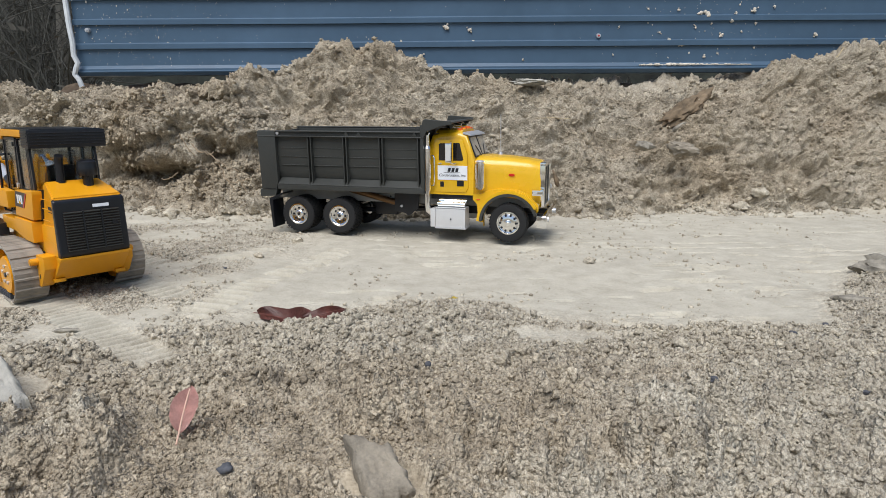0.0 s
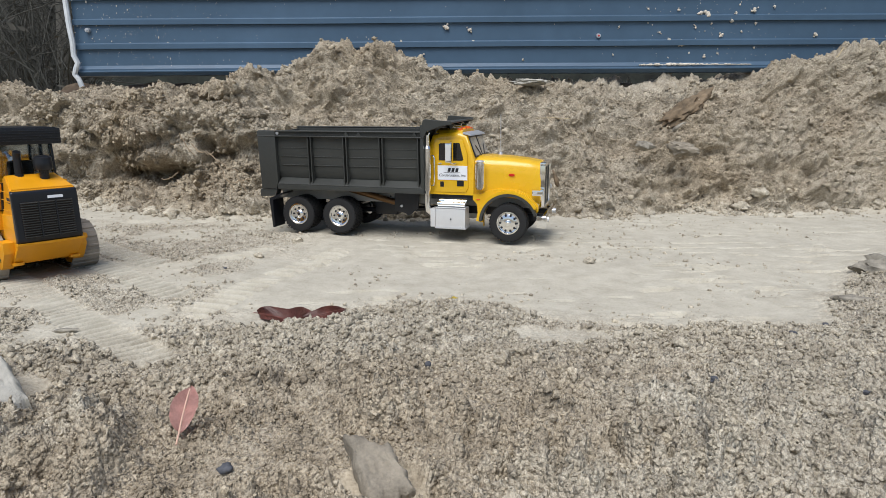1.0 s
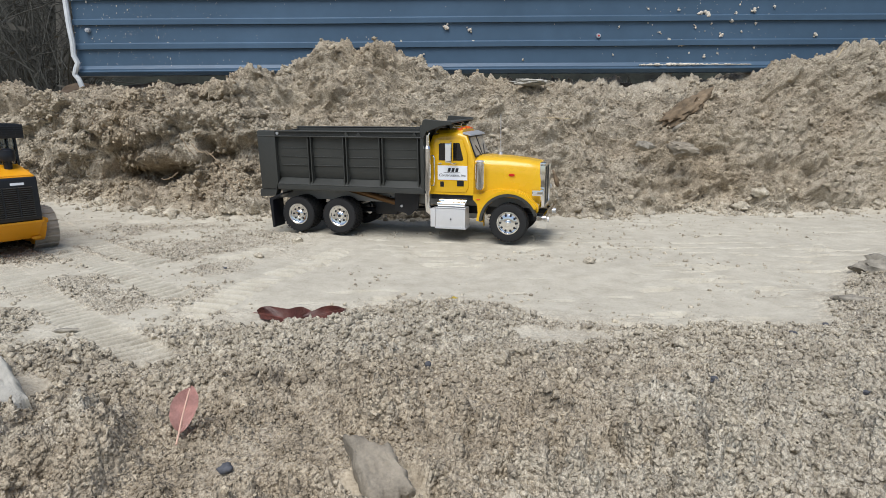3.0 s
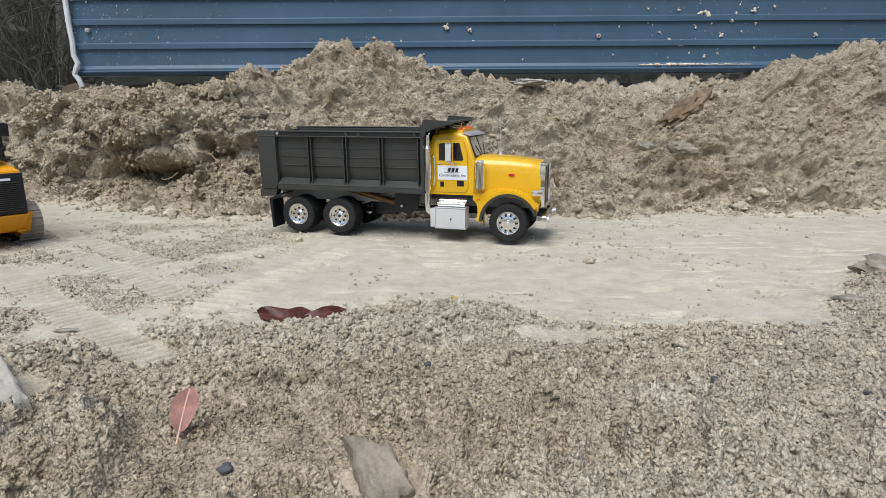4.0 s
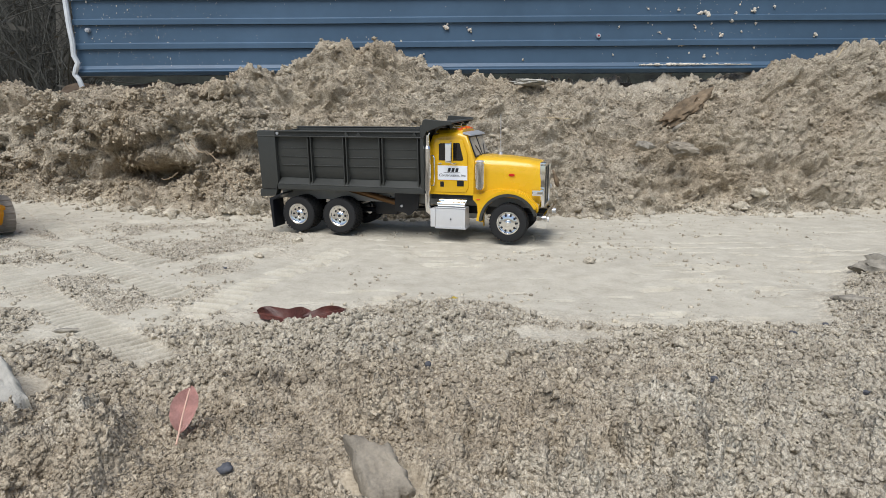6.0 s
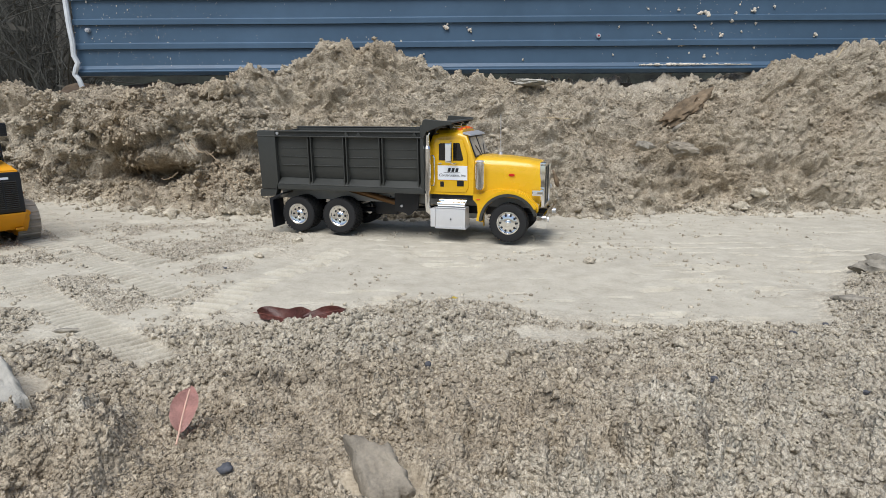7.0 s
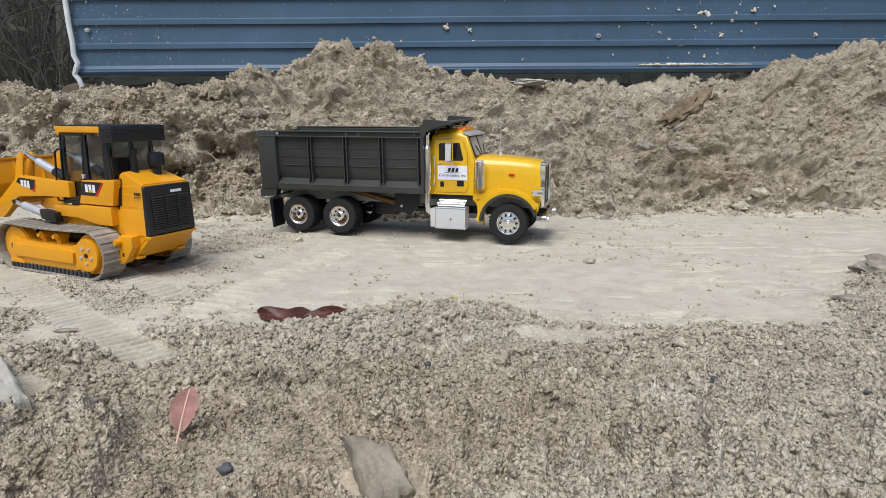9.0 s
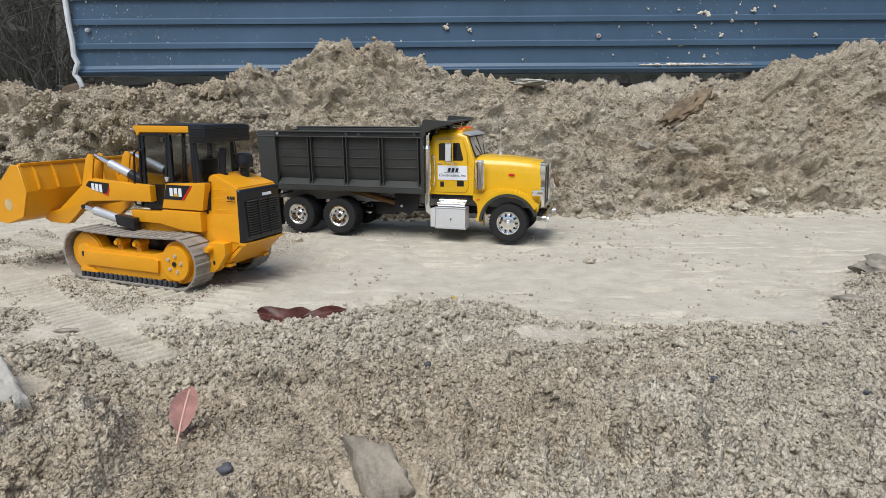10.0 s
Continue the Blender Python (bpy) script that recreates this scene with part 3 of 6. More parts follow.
BRONZE = material("brown_cylinder", (0.16, 0.085, 0.035), 0.35, 0.6, 0.2, 60)
GLASS = material("tinted_window", (0.55, 0.58, 0.58), 0.04, 0, 0, transmission=1.0, ior=1.12)
DARK_GLASS = material("dark_window", (0.01, 0.01, 0.011), 0.05, 0, 0, coat=0.5)
ORANGE_LENS = material("orange_marker_lens", (0.80, 0.13, 0.015), 0.15, 0, 0, coat=0.5)
RED = material("red_enamel", (0.55, 0.02, 0.012), 0.3)
PAPER = material("white_sign_film", (0.80, 0.82, 0.84), 0.35, 0, 0.02, 50)
INK = material("black_print", (0.02, 0.02, 0.022), 0.5)
LAMP_GLASS = material("clear_headlamp", (0.85, 0.87, 0.88), 0.06, 0.5)
TRACK_RUBBER = material("sandy_track_rubber", (0.24, 0.22, 0.19), 0.85, 0, 0.25, 60, 0.5, 300, dust=0.75, dust_color=(0.40, 0.35, 0.28), rand=0.12)
CHAIN = material("dark_track_chain", (0.05, 0.055, 0.065), 0.6, 0.2, 0.3, 80, dust=0.25)
SEAT_ORANGE = material("orange_figure_plastic", (0.60, 0.22, 0.03), 0.5)
# opaque; pale tone paints in the light seen through the windshield
PAINTED_PANE = material("windshield_painted_view", (0.34, 0.33, 0.30), 0.06, 0, 0.3, 60, coat=0.6)
GRILLE_BROWN = material("brown_mesh_backing", (0.035, 0.022, 0.016), 0.7)
SMOKE = material("smoked_window", (0.58, 0.61, 0.62), 0.06, 0, 0, transmission=1.0, ior=1.30, dust=0.10)
WORN = material("scuffed_bare_plastic", (0.60, 0.44, 0.22), 0.7, 0, 0.3, 120, dust=0.3)


SIZE = 1.0457


def plate_text(words, size, mat, name, parent, m):
    """Flat lettering in the built-in font, as a mesh."""
    cu = bpy.data.curves.new("lettering", "FONT")
    cu.body, cu.size, cu.align_x, cu.align_y, cu.shear = words, size, "CENTER", "CENTER", 0.3
    cu.extrude = 0.00008
    tmp = bpy.data.objects.new("lettering", cu)
    scene.collection.objects.link(tmp)
    bpy.context.view_layer.update()
    me = bpy.data.meshes.new_from_object(tmp.evaluated_get(bpy.context.evaluated_depsgraph_get()))
    bpy.data.objects.remove(tmp)
    me.materials.clear()
    me.materials.append(mat)
    me.transform(m)
    ob = new(name, me)
    ob.parent = parent
    return ob


def tyre_mesh(r, w, blocks):
    """A tyre round the y axis, centred, with shoulder and crown lugs."""
    h = w / 2
    ri = r * 0.58
    bm = lathe([(ri, -h * 0.82), (ri * 1.06, -h * 0.98), (r * 0.80, -h * 1.04), (r * 0.93, -h * 0.96), (r * 0.965, -h * 0.80), (r * 0.97, 0.0),
                (r * 0.965, h * 0.80), (r * 0.93, h * 0.96), (r * 0.80, h * 1.04), (ri * 1.06, h * 0.98), (ri, h * 0.82), (ri * 0.98, 0), (ri, -h * 0.82)], 48, False)
    parts = [bm]
    for k in range(blocks):
        for row, (y0, y1, sh) in enumerate(((-h * 0.97, -h * 0.45, 0), (-h * 0.34, h * 0.34, 0.5), (h * 0.45, h * 0.97, 0))):
            a = 2 * math.pi * (k + sh) / blocks
            b = box(-math.pi * r / blocks * 0.62, math.pi * r / blocks * 0.62, y0, y1, r * 0.955, r * 0.999)
            parts.append(moved(b, Matrix.Rotation(a, 4, "Y")))
    return merge(*parts)


def rim_rear(r, h):
    """A deep-dished chrome rim with holes and a hub; the outer side faces -y."""
    bm = lathe([(r * 0.99, h * 0.8), (r * 1.0, -h * 0.86), (r * 1.06, -h * 0.96), (r * 1.06, -h * 1.04), (r * 0.95, -h * 1.05), (r * 0.88, -h * 0.95), (r * 0.84, -h * 0.72),
                (r * 0.76, -h * 0.66), (r * 0.42, -h * 0.60), (r * 0.36, -h * 0.75), (r * 0.26, -h * 0.86), (0.0, -h * 0.88)], 40)
    return bm


def rim_front(r, h):
    return lathe([(r * 0.99, h * 0.8), (r * 1.0, -h * 0.86), (r * 1.05, -h * 0.98), (r * 1.05, -h * 1.06), (r * 0.95, -h * 1.08), (r * 0.90, -h * 0.92),
                  (r * 0.80, -h * 0.86), (r * 0.62, -h * 1.02), (r * 0.45, -h * 1.08), (r * 0.30, -h * 1.10), (r * 0.26, -h * 1.26), (r * 0.18, -h * 1.32), (0.0, -h * 1.34)], 40)


def build_wheel(parent, x, y, r, w, front, inner=None):
    """wheel > tyre, rim, hub holes. The outer side faces away from the truck's middle."""
    flip = pose(x, y, r, 0, 0, 0 if y < 0 else 180)
    wheel = new("wheel")
    wheel.parent = parent
    wheel.matrix_basis = flip
    bm = tyre_mesh(r, w, 34)
    if inner:
        bm = merge(bm, moved(tyre_mesh(r, w, 34), Matrix.Translation((0, inner, 0))))
    part("tyre", bm, RUBBER, wheel)
    rr = r * 0.56
    part("rim", (rim_front if front else rim_rear)(rr, w / 2), RIM, wheel, "chrome rim")
    n = 10 if front else 8
    rad, yy = (rr * 0.72, -w / 2 * 0.99) if front else (rr * 0.60, -w / 2 * 0.63)
    for k in range(n):
        a = 2 * math.pi * k / n
        c = Vector((rad * math.cos(a), yy, rad * math.sin(a)))
        part("vent_hole", rod(c + Vector((0, 0.001, 0)), c + Vector((0, -0.0007, 0)), rr * 0.105, n=10), BLACK, wheel)
    part("hub_cap", rod((0, -w / 2 * (1.3 if front else 0.86), 0), (0, -w / 2 * (1.5 if front else 1.05), 0), rr * 0.16, rr * 0.12, 12), CHROME if front else BLACK, wheel)
    return wheel


def arc(cx, cz, r, a0, a1, n):
    return [(cx + r * math.cos(radians(a0 + (a1 - a0) * k / n)), cz + r * math.sin(radians(a0 + (a1 - a0) * k / n))) for k in range(n + 1)]


def build_truck():
    t = empty("dump_truck", pose(0.1346, 1.1675, 0.0046, 0, 0, -16.3), "yellow toy dump truck with a dark grey bed, parked on sand", "toy truck")
    t.scale = (SIZE, SIZE, SIZE)
    # wheels
    R = 0.0325
    for s in (-1, 1):
        build_wheel(t, 0.0, s * 0.0585, R * 1.02, 0.0185, True)
        for x in (-0.3905, -0.3085):
            build_wheel(t, x, s * 0.0655, R, 0.0165, False, inner=0.0185)
    for x in (0.0, -0.3905, -0.3085):
        part("axle", rod((x, -0.055, R), (x, 0.055, R), 0.006), BLACK, t)
    # frame
    for s in (-1, 1):
        part("frame_rail", prism([(-0.445, 0.056), (-0.445, 0.078), (-0.06, 0.078), (0.04, 0.07), (0.04, 0.055)], s * 0.030, s * 0.034, 0.0008), FRAME_GREY, t, "light grey frame rail")
        for k in range(9):
            x = -0.275 + 0.013 * k
            part("bolt_hole", rod((x, s * 0.0335, 0.0665 - 0.004 * (k % 2)), (x, s * 0.0345, 0.0665 - 0.004 * (k % 2)), 0.0017, n=8), BLACK, t)
        part("mud_flap", prism([(-0.447, 0.060), (-0.418, 0.072), (-0.4175, 0.069), (-0.440, 0.057), (-0.4385, 0.006), (-0.4425, 0.006)], s * 0.040, s * 0.078, 0.0005), BLACK, t, "black mud flap")
        part("hoist_plate", prism([(-0.2085, 0.0785), (-0.1625, 0.0785), (-0.164, 0.050), (-0.178, 0.038), (-0.184, 0.035), (-0.188, 0.0395), (-0.209, 0.044)], s * 0.048, s * 0.053, 0.0012), BLACK, t)
        part("plate_bolt", rod((-0.195, s * 0.053, 0.0525), (-0.195, s * 0.055, 0.0525), 0.0024, n=10), SILVER, t)
    part("subframe", box(-0.425, -0.16, -0.045, 0.045, 0.074, 0.0835, 0.001), FRAME_GREY, t, "light grey subframe under the bed")
    part("hydraulic_cylinder", rod((-0.300, -0.043, 0.078), (-0.205, -0.043, 0.056), 0.0055, n=18, bevel=0.001), BRONZE, t, "brown hydraulic cylinder")
    part("drive_shaft", rod((-0.30, 0, 0.034), (-0.10, 0, 0.046), 0.005), BLACK, t)
    part("gearbox", box(-0.26, -0.215, -0.022, 0.022, 0.030, 0.058, 0.006), BLACK, t)
    part("engine_block", box(-0.09, 0.035, -0.028, 0.028, 0.04, 0.075, 0.004), BLACK, t)
    build_bed(t)
    build_cab(t)
    for ob in t.children:
        if ob.name.split(".")[0] in ("cab", "exhaust_stack", "grab_handle", "tool_box", "air_tank", "step_plate", "air_cleaner", "signal_lamp"):
            ob.location.x += 0.0035
    return t


def build_bed(t):
    zt, zb = 0.187, 0.084
    x0, x1 = -0.455, -0.1555
    bed = new("bed")
    bed.parent = t
    bed.location, bed.scale = (0.0140, 0, -0.0030), (1.0417, 1, 1)
    bed.rotation_euler = (radians(1.7), 0, 0)
    # tub: an open shell, walls with a lower bend inwards
    half = [(0.0530, 0.093), (0.0600, 0.0975), (0.0648, 0.105), (0.0678, 0.116), (0.0692, 0.130), (0.0700, 0.186)]
    prof_out = [(-y, z) for y, z in half[::-1]] + half
    prof_in = [(0.0675, 0.186), (0.0665, 0.117), (0.0585, 0.096), (-0.0585, 0.096), (-0.0665, 0.117), (-0.0675, 0.186)]
    part("tub", prism_x(prof_out + prof_in, x0 + 0.004, x1, 0.0005, 1), BED_GREY, bed)
    part("front_wall", box(x1 - 0.002, x1 + 0.003, -0.0775, 0.0775, zb, 0.2005, 0.0008), BED_GREY, bed)
    tail = part("tailgate", merge(box(x0, x0 + 0.004, -0.068, 0.068, 0.086, 0.184, 0.0008), box(x0 - 0.003, x0, -0.060, 0.060, 0.150, 0.156, 0.0008),
                                  box(x0 - 0.003, x0, -0.060, 0.060, 0.110, 0.116, 0.0008)), BED_GREY, bed)
    for s in (-1, 1):
        part("top_rail", merge(box(x0, x1 + 0.001, s * 0.0665, s * 0.0785, 0.1785, 0.1805, 0.0005, 1), box(x0, x1, s * 0.0695, s * 0.0725, 0.1805, zt, 0.0006, 1),
                               box(x0, x1 + 0.001, s * 0.0675, s * 0.0760, zt, zt + 0.0022, 0.0006, 1)), BED_GREY, bed)
        part("sill", merge(box(x0 + 0.033, x1 + 0.002, s * 0.0585, s * 0.0785, zb, zb + 0.0085, 0.0008), box(x0 + 0.033, x1, s * 0.060, s * 0.0785, zb + 0.0085, zb + 0.0105, 0.0004, 1)), BED_GREY, bed)
        part("sill_slope", prism_x([(s * 0.0782, zb + 0.0104), (s * 0.0640, zb + 0.0200), (s * 0.0600, zb + 0.0104)], x0 + 0.034, x1 - 0.001, 0.0003, 1), BED_GREY, bed)
        part("corner_post", prism([(x0 - 0.0015, zt + 0.001), (x0 + 0.033, zt + 0.001), (x0 + 0.0335, 0.097), (x0 + 0.030, 0.084), (x0 + 0.001, 0.084)], s * 0.0695, s * 0.0780, 0.0008), BED_GREY, bed)
        part("tail_lug", prism([(x0 - 0.004, 0.0825), (x0 + 0.030, 0.0835), (x0 + 0.026, 0.0705), (x0 - 0.004, 0.0685)], s * 0.060, s * 0.0765, 0.0008), BED_GREY, bed)
        part("rail_stud", rod((x0 + 0.036, s * 0.0725, 0.1845), (x0 + 0.036, s * 0.0748, 0.1845), 0.0028, n=12), SILVER, bed)
        for x in (-0.3575, -0.2915, -0.2265, -0.1620):
            for dx in ((-0.0028, 0.0028) if x < -0.2 else (0.0,)):
                rib = prism([(x + dx - 0.0009, 0.1785), (x + dx + 0.0009, 0.1785), (x + dx + 0.0009, 0.0945), (x + dx - 0.0009, 0.0945)], s * 0.062, s * 0.0775, 0.0003, 1)
                part("side_rib", rib, BED_GREY, bed)
        for i in range(4):
            a = [x0 + 0.040, -0.3535, -0.2875, -0.2225][i]
            b = [-0.3615, -0.2955, -0.2305, -0.1635][i]
            for z in (0.1585, 0.1430, 0.1275):
                part("side_ridge", box(a, b, s * 0.068, s * 0.0704, z - 0.0007, z + 0.0007, 0.0003, 1), BED_GREY, bed)
        for x in (-0.2885, -0.266, -0.168):
            part("rail_gusset", prism([(x - 0.004, 0.1805), (x + 0.004, 0.1805), (x + 0.0005, zt), (x - 0.0015, zt)], s * 0.0725, s * 0.0765, 0.0003, 1), BED_GREY, bed)
        part("shield_side", prism([(-0.158, 0.184), (-0.1525, 0.2085), (-0.149, 0.2105), (-0.1055, 0.2068), (-0.1045, 0.2015), (-0.122, 0.199), (-0.1465, 0.190), (-0.1525, 0.178)],
                                  s * 0.0765, s * 0.0785, 0.0005, 1), BED_GREY, bed)
        part("shield_brace", prism([(-0.1165, 0.2005), (-0.1055, 0.2015), (-0.1125, 0.1915)], s * 0.050, s * 0.052, 0.0003, 1), BED_GREY, bed)
    part("cab_shield", prism([(-0.1535, 0.1985), (-0.1535, 0.2010), (-0.1050, 0.2058), (-0.1045, 0.2030)], -0.0775, 0.0775, 0.0005, 1), BED_GREY, bed, "flat shield over the cab roof")
    part("bed_prop", pipe([(-0.225, 0.0715, 0.184), (-0.19, 0.0715, 0.1885), (-0.160, 0.0715, 0.1925)], 0.0009, 6), BED_GREY, bed)


def build_cab(t):
    # cab: lofted side outline with a rounded roof
    cab = new("cab")
    cab.parent = t
    out = [(-0.1440, 0.077), (-0.1445, 0.168), (-0.1410, 0.1775), (-0.128, 0.1815), (-0.105, 0.1835), (-0.088, 0.1830), (-0.0785, 0.1775), (-0.0655, 0.1400), (-0.0655, 0.077)]

    def cab_taper(x, y, z):
        s = 1 if y > 0 else -1
        k = max(0.0, z - 0.14) / 0.045
        return (x, s * (0.060 - 0.006 * k * k), z + (0.0 if z < 0.16 else 0.0))
    shell = prism(out, -0.06, 0.06, 0.0, taper=cab_taper)
    bmesh.ops.bevel(shell, geom=[e for e in shell.edges if abs(e.verts[0].co.y - e.verts[1].co.y) < 0.01 and e.verts[0].co.z > 0.1 and e.verts[1].co.z > 0.1],
                    offset=0.009, segments=4, affect="EDGES", profile=0.6)
    part("cab_shell", shell, TRUCK_YELLOW, cab)
    roof = prism_x([(-0.047, 0.181), (-0.040, 0.1855), (-0.022, 0.1885), (0.022, 0.1885), (0.040, 0.1855), (0.047, 0.181)], -0.137, -0.090, 0.002)
    part("roof_panel", roof, TRUCK_YELLOW, cab)
    for s in (-1, 1):
        y = s * 0.0605
        # door outline, standing proud of the cab side
        door = prism([(-0.1335, 0.0815), (-0.1340, 0.166), (-0.130, 0.1705), (-0.086, 0.1705), (-0.0775, 0.148), (-0.0745, 0.090), (-0.079, 0.0815)], s * 0.0590, s * 0.0612, 0.0008)
        door = part("door", door, TRUCK_YELLOW, cab)
        part("window", prism([(-0.1270, 0.1355), (-0.1270, 0.1625), (-0.1245, 0.1645), (-0.0905, 0.1655), (-0.0835, 0.1375), (-0.0855, 0.1355)], s * 0.0605, s * 0.0618, 0.0003, 1), DARK_GLASS, door, "dark side window")
        part("window_post", box(-0.1035, -0.1015, s * 0.0612, s * 0.0622, 0.1355, 0.165, 0.0003, 1), TRUCK_YELLOW, door)
        sign = part("sign", box(-0.1290, -0.0765, s * 0.0612, s * 0.0619, 0.1025, 0.1270, 0.0002, 1), PAPER, door, "white printed door sign")
        rot = Matrix.Translation((-0.1028, s * 0.0621, 0.0)) @ (Matrix.Rotation(radians(90), 4, "X") if s < 0 else Matrix.Rotation(radians(180), 4, "Z") @ Matrix.Rotation(radians(90), 4, "X"))
        plate_text("Construction, Inc.", 0.0066, INK, "lettering", sign, rot @ Matrix.Translation((0, 0.1105, 0)))
        for k in range(3):
            xx = -0.1085 + 0.0068 * k
            part("title_bar", prism([(xx - 0.0028, 0.1165), (xx + 0.0017, 0.1165), (xx + 0.0033, 0.1228), (xx - 0.0012, 0.1228)], s * 0.0619, s * 0.0622, 0), INK, sign)
        part("title_rule", box(-0.118, -0.0890, s * 0.0619, s * 0.0621, 0.1150, 0.1155), INK, sign)
        for xa, xb, za, zb in ((-0.1245, -0.1180, 0.0905, 0.0995), (-0.0945, -0.0825, 0.0920, 0.1018)):
            part("vent_window", box(xa, xb, s * 0.0612, s * 0.0617, za, zb, 0.0004, 1), BLACK, door)
        part("door_handle", box(-0.1275, -0.1215, s * 0.0612, s * 0.0635, 0.1295, 0.1315, 0.0006), CHROME, door, "chrome handle")
        # mirror
        mir = part("mirror", box(-0.1105, -0.0995, s * 0.0775, s * 0.0815, 0.1335, 0.1655, 0.0018), CHROME, cab, "chrome mirror on an arm")
        part("mirror_arm", pipe([(-0.1045, s * 0.060, 0.1690), (-0.1030, s * 0.070, 0.1690), (-0.1005, s * 0.0795, 0.1675), (-0.1005, s * 0.0795, 0.1320), (-0.098, s * 0.070, 0.1310), (-0.094, s * 0.060, 0.1320)], 0.0011, 8), CHROME, cab)
        part("mirror_face", box(-0.1095, -0.1005, s * 0.0815, s * 0.0821, 0.1365, 0.1625, 0.0002, 1), LAMP_GLASS, mir)
        # exhaust stack
        st = new("exhaust_stack")
        st.parent = t
        part("heat_shield", rod((-0.1445, s * 0.0715, 0.083), (-0.1445, s * 0.0715, 0.157), 0.0064, n=20, bevel=0.001), CHROME, st)
        part("pipe", pipe([(-0.1445, s * 0.0715, 0.155), (-0.1445, s * 0.0715, 0.172), (-0.1452, s * 0.0715, 0.178)], 0.0042, 14), CHROME, st)
        n = 18
        pts = [(-0.1456 + 0.0040 * math.cos(2 * math.pi * k / n), s * 0.0715, 0.1815 + 0.0044 * math.sin(2 * math.pi * k / n)) for k in range(n + 1)]
        part("stack_ring", pipe(pts, 0.0013, 8), CHROME, st)
        part("collar", rod((-0.1445, s * 0.0715, 0.156), (-0.1445, s * 0.0715, 0.160), 0.0068, 0.0050, n=20), CHROME, st)
        part("elbow", pipe([(-0.1445, s * 0.0715, 0.085), (-0.1445, s * 0.0715, 0.060), (-0.1435, s * 0.0710, 0.050), (-0.140, s * 0.067, 0.045), (-0.135, s * 0.058, 0.044), (-0.13, s * 0.045, 0.046)], 0.0050, 14), CHROME, st)
        part("grab_handle", pipe([(-0.1400, s * 0.064, 0.1440), (-0.1355, s * 0.066, 0.1435), (-0.1335, s * 0.067, 0.140), (-0.1335, s * 0.067, 0.097), (-0.1350, s * 0.066, 0.093), (-0.1400, s * 0.064, 0.092)], 0.0012, 8), CHROME, t)
        # tool box, step and air tank
        tb = part("tool_box", box(-0.1290, -0.0765, s * 0.046, s * 0.0745, 0.0215, 0.0545, 0.0015), WHITE_BOX, t, "pale silver tool box under the door")
        part("box_lip", box(-0.1300, -0.0755, s * 0.045, s * 0.0755, 0.0195, 0.0225, 0.0006), SILVER, tb)
        part("box_side", box(-0.1390, -0.1295, s * 0.046, s * 0.0735, 0.0215, 0.0535, 0.0015), WHITE_BOX, tb)
        part("latch", rod((-0.102, s * 0.0745, 0.0365), (-0.102, s * 0.0757, 0.0365), 0.0014, n=10), INK, tb)
        part("air_tank", rod((-0.1265, s * 0.068, 0.0615), (-0.078, s * 0.068, 0.0615), 0.0042, n=18, bevel=0.001), CHROME, t, "chrome air tank")
        part("air_tank", rod((-0.1265, s * 0.058, 0.0655), (-0.078, s * 0.058, 0.0655), 0.0042, n=18, bevel=0.001), CHROME, t, "chrome air tank")
        part("step_plate", box(-0.1290, -0.0760, s * 0.050, s * 0.075, 0.0548, 0.0565, 0.0004, 1), SILVER, t)
        # air cleaner on the cowl
        ac = part("air_cleaner", rod((-0.0545, s * 0.0615, 0.0885), (-0.0545, s * 0.0615, 0.1345), 0.0088, n=22, bevel=0.002), CHROME, t, "chrome air cleaner canister")
        for z in (0.092, 0.097, 0.1245, 0.1295):
            part("band", rod((-0.0545, s * 0.0615, z), (-0.0545, s * 0.0615, z + 0.0014), 0.0094, n=22), CHROME, ac)
        part("cap", rod((-0.0545, s * 0.0615, 0.1345), (-0.0545, s * 0.0615, 0.1370), 0.0080, 0.0050, n=22), SILVER, ac)
        part("signal_lamp", box(-0.0605, -0.0545, s * 0.0585, s * 0.0600, 0.0690, 0.0715, 0.0006), ORANGE_LENS, t, "orange side marker")
        # badge
        part("badge", moved(rod((0, s * 0.0475, 0), (0, s * 0.0490, 0), 0.0026, n=20), Matrix.Translation((0.0010, 0, 0.1125)) @ Matrix.Diagonal((2.0, 1, 0.85, 1))), RED, t, "small red oval badge")
    # rear lower cab edge and firewall
    part("cab_floor", box(-0.143, -0.066, -0.055, 0.055, 0.068, 0.0775, 0.001), BLACK, cab)
    # windshield in two panes with black rims
    d = Vector((0.0131, 0, -0.0375)).normalized()
    nrm = Vector((d.z * -1, 0, d.x))
    for s in (-1, 1):
        rim = prism([(-0.0800, 0.1745), (-0.0775, 0.1765), (-0.0640, 0.1415), (-0.0660, 0.1400)], s * 0.0015, s * 0.0505, 0.0006)
        rim = part("windshield_frame", rim, BLACK, cab)
        part("pane", prism([(-0.0770, 0.1730), (-0.0762, 0.1735), (-0.0642, 0.1440), (-0.0650, 0.1435)], s * 0.0045, s * 0.0470, 0), PAINTED_PANE, rim, "opaque windshield pane, bright view through it painted pale")
        part("wiper", rod((-0.0630, s * 0.012, 0.1425), (-0.0700, s * 0.030, 0.1600), 0.0006, n=6), BLACK, rim)
    # visor
    part("visor", prism([(-0.0870, 0.1800), (-0.0865, 0.1835), (-0.0740, 0.1795), (-0.0722, 0.1768), (-0.0740, 0.1772)], -0.0545, 0.0545, 0.0006), SILVER, cab, "metal sun visor")
    for k in range(5):
        y = -0.036 + 0.018 * k
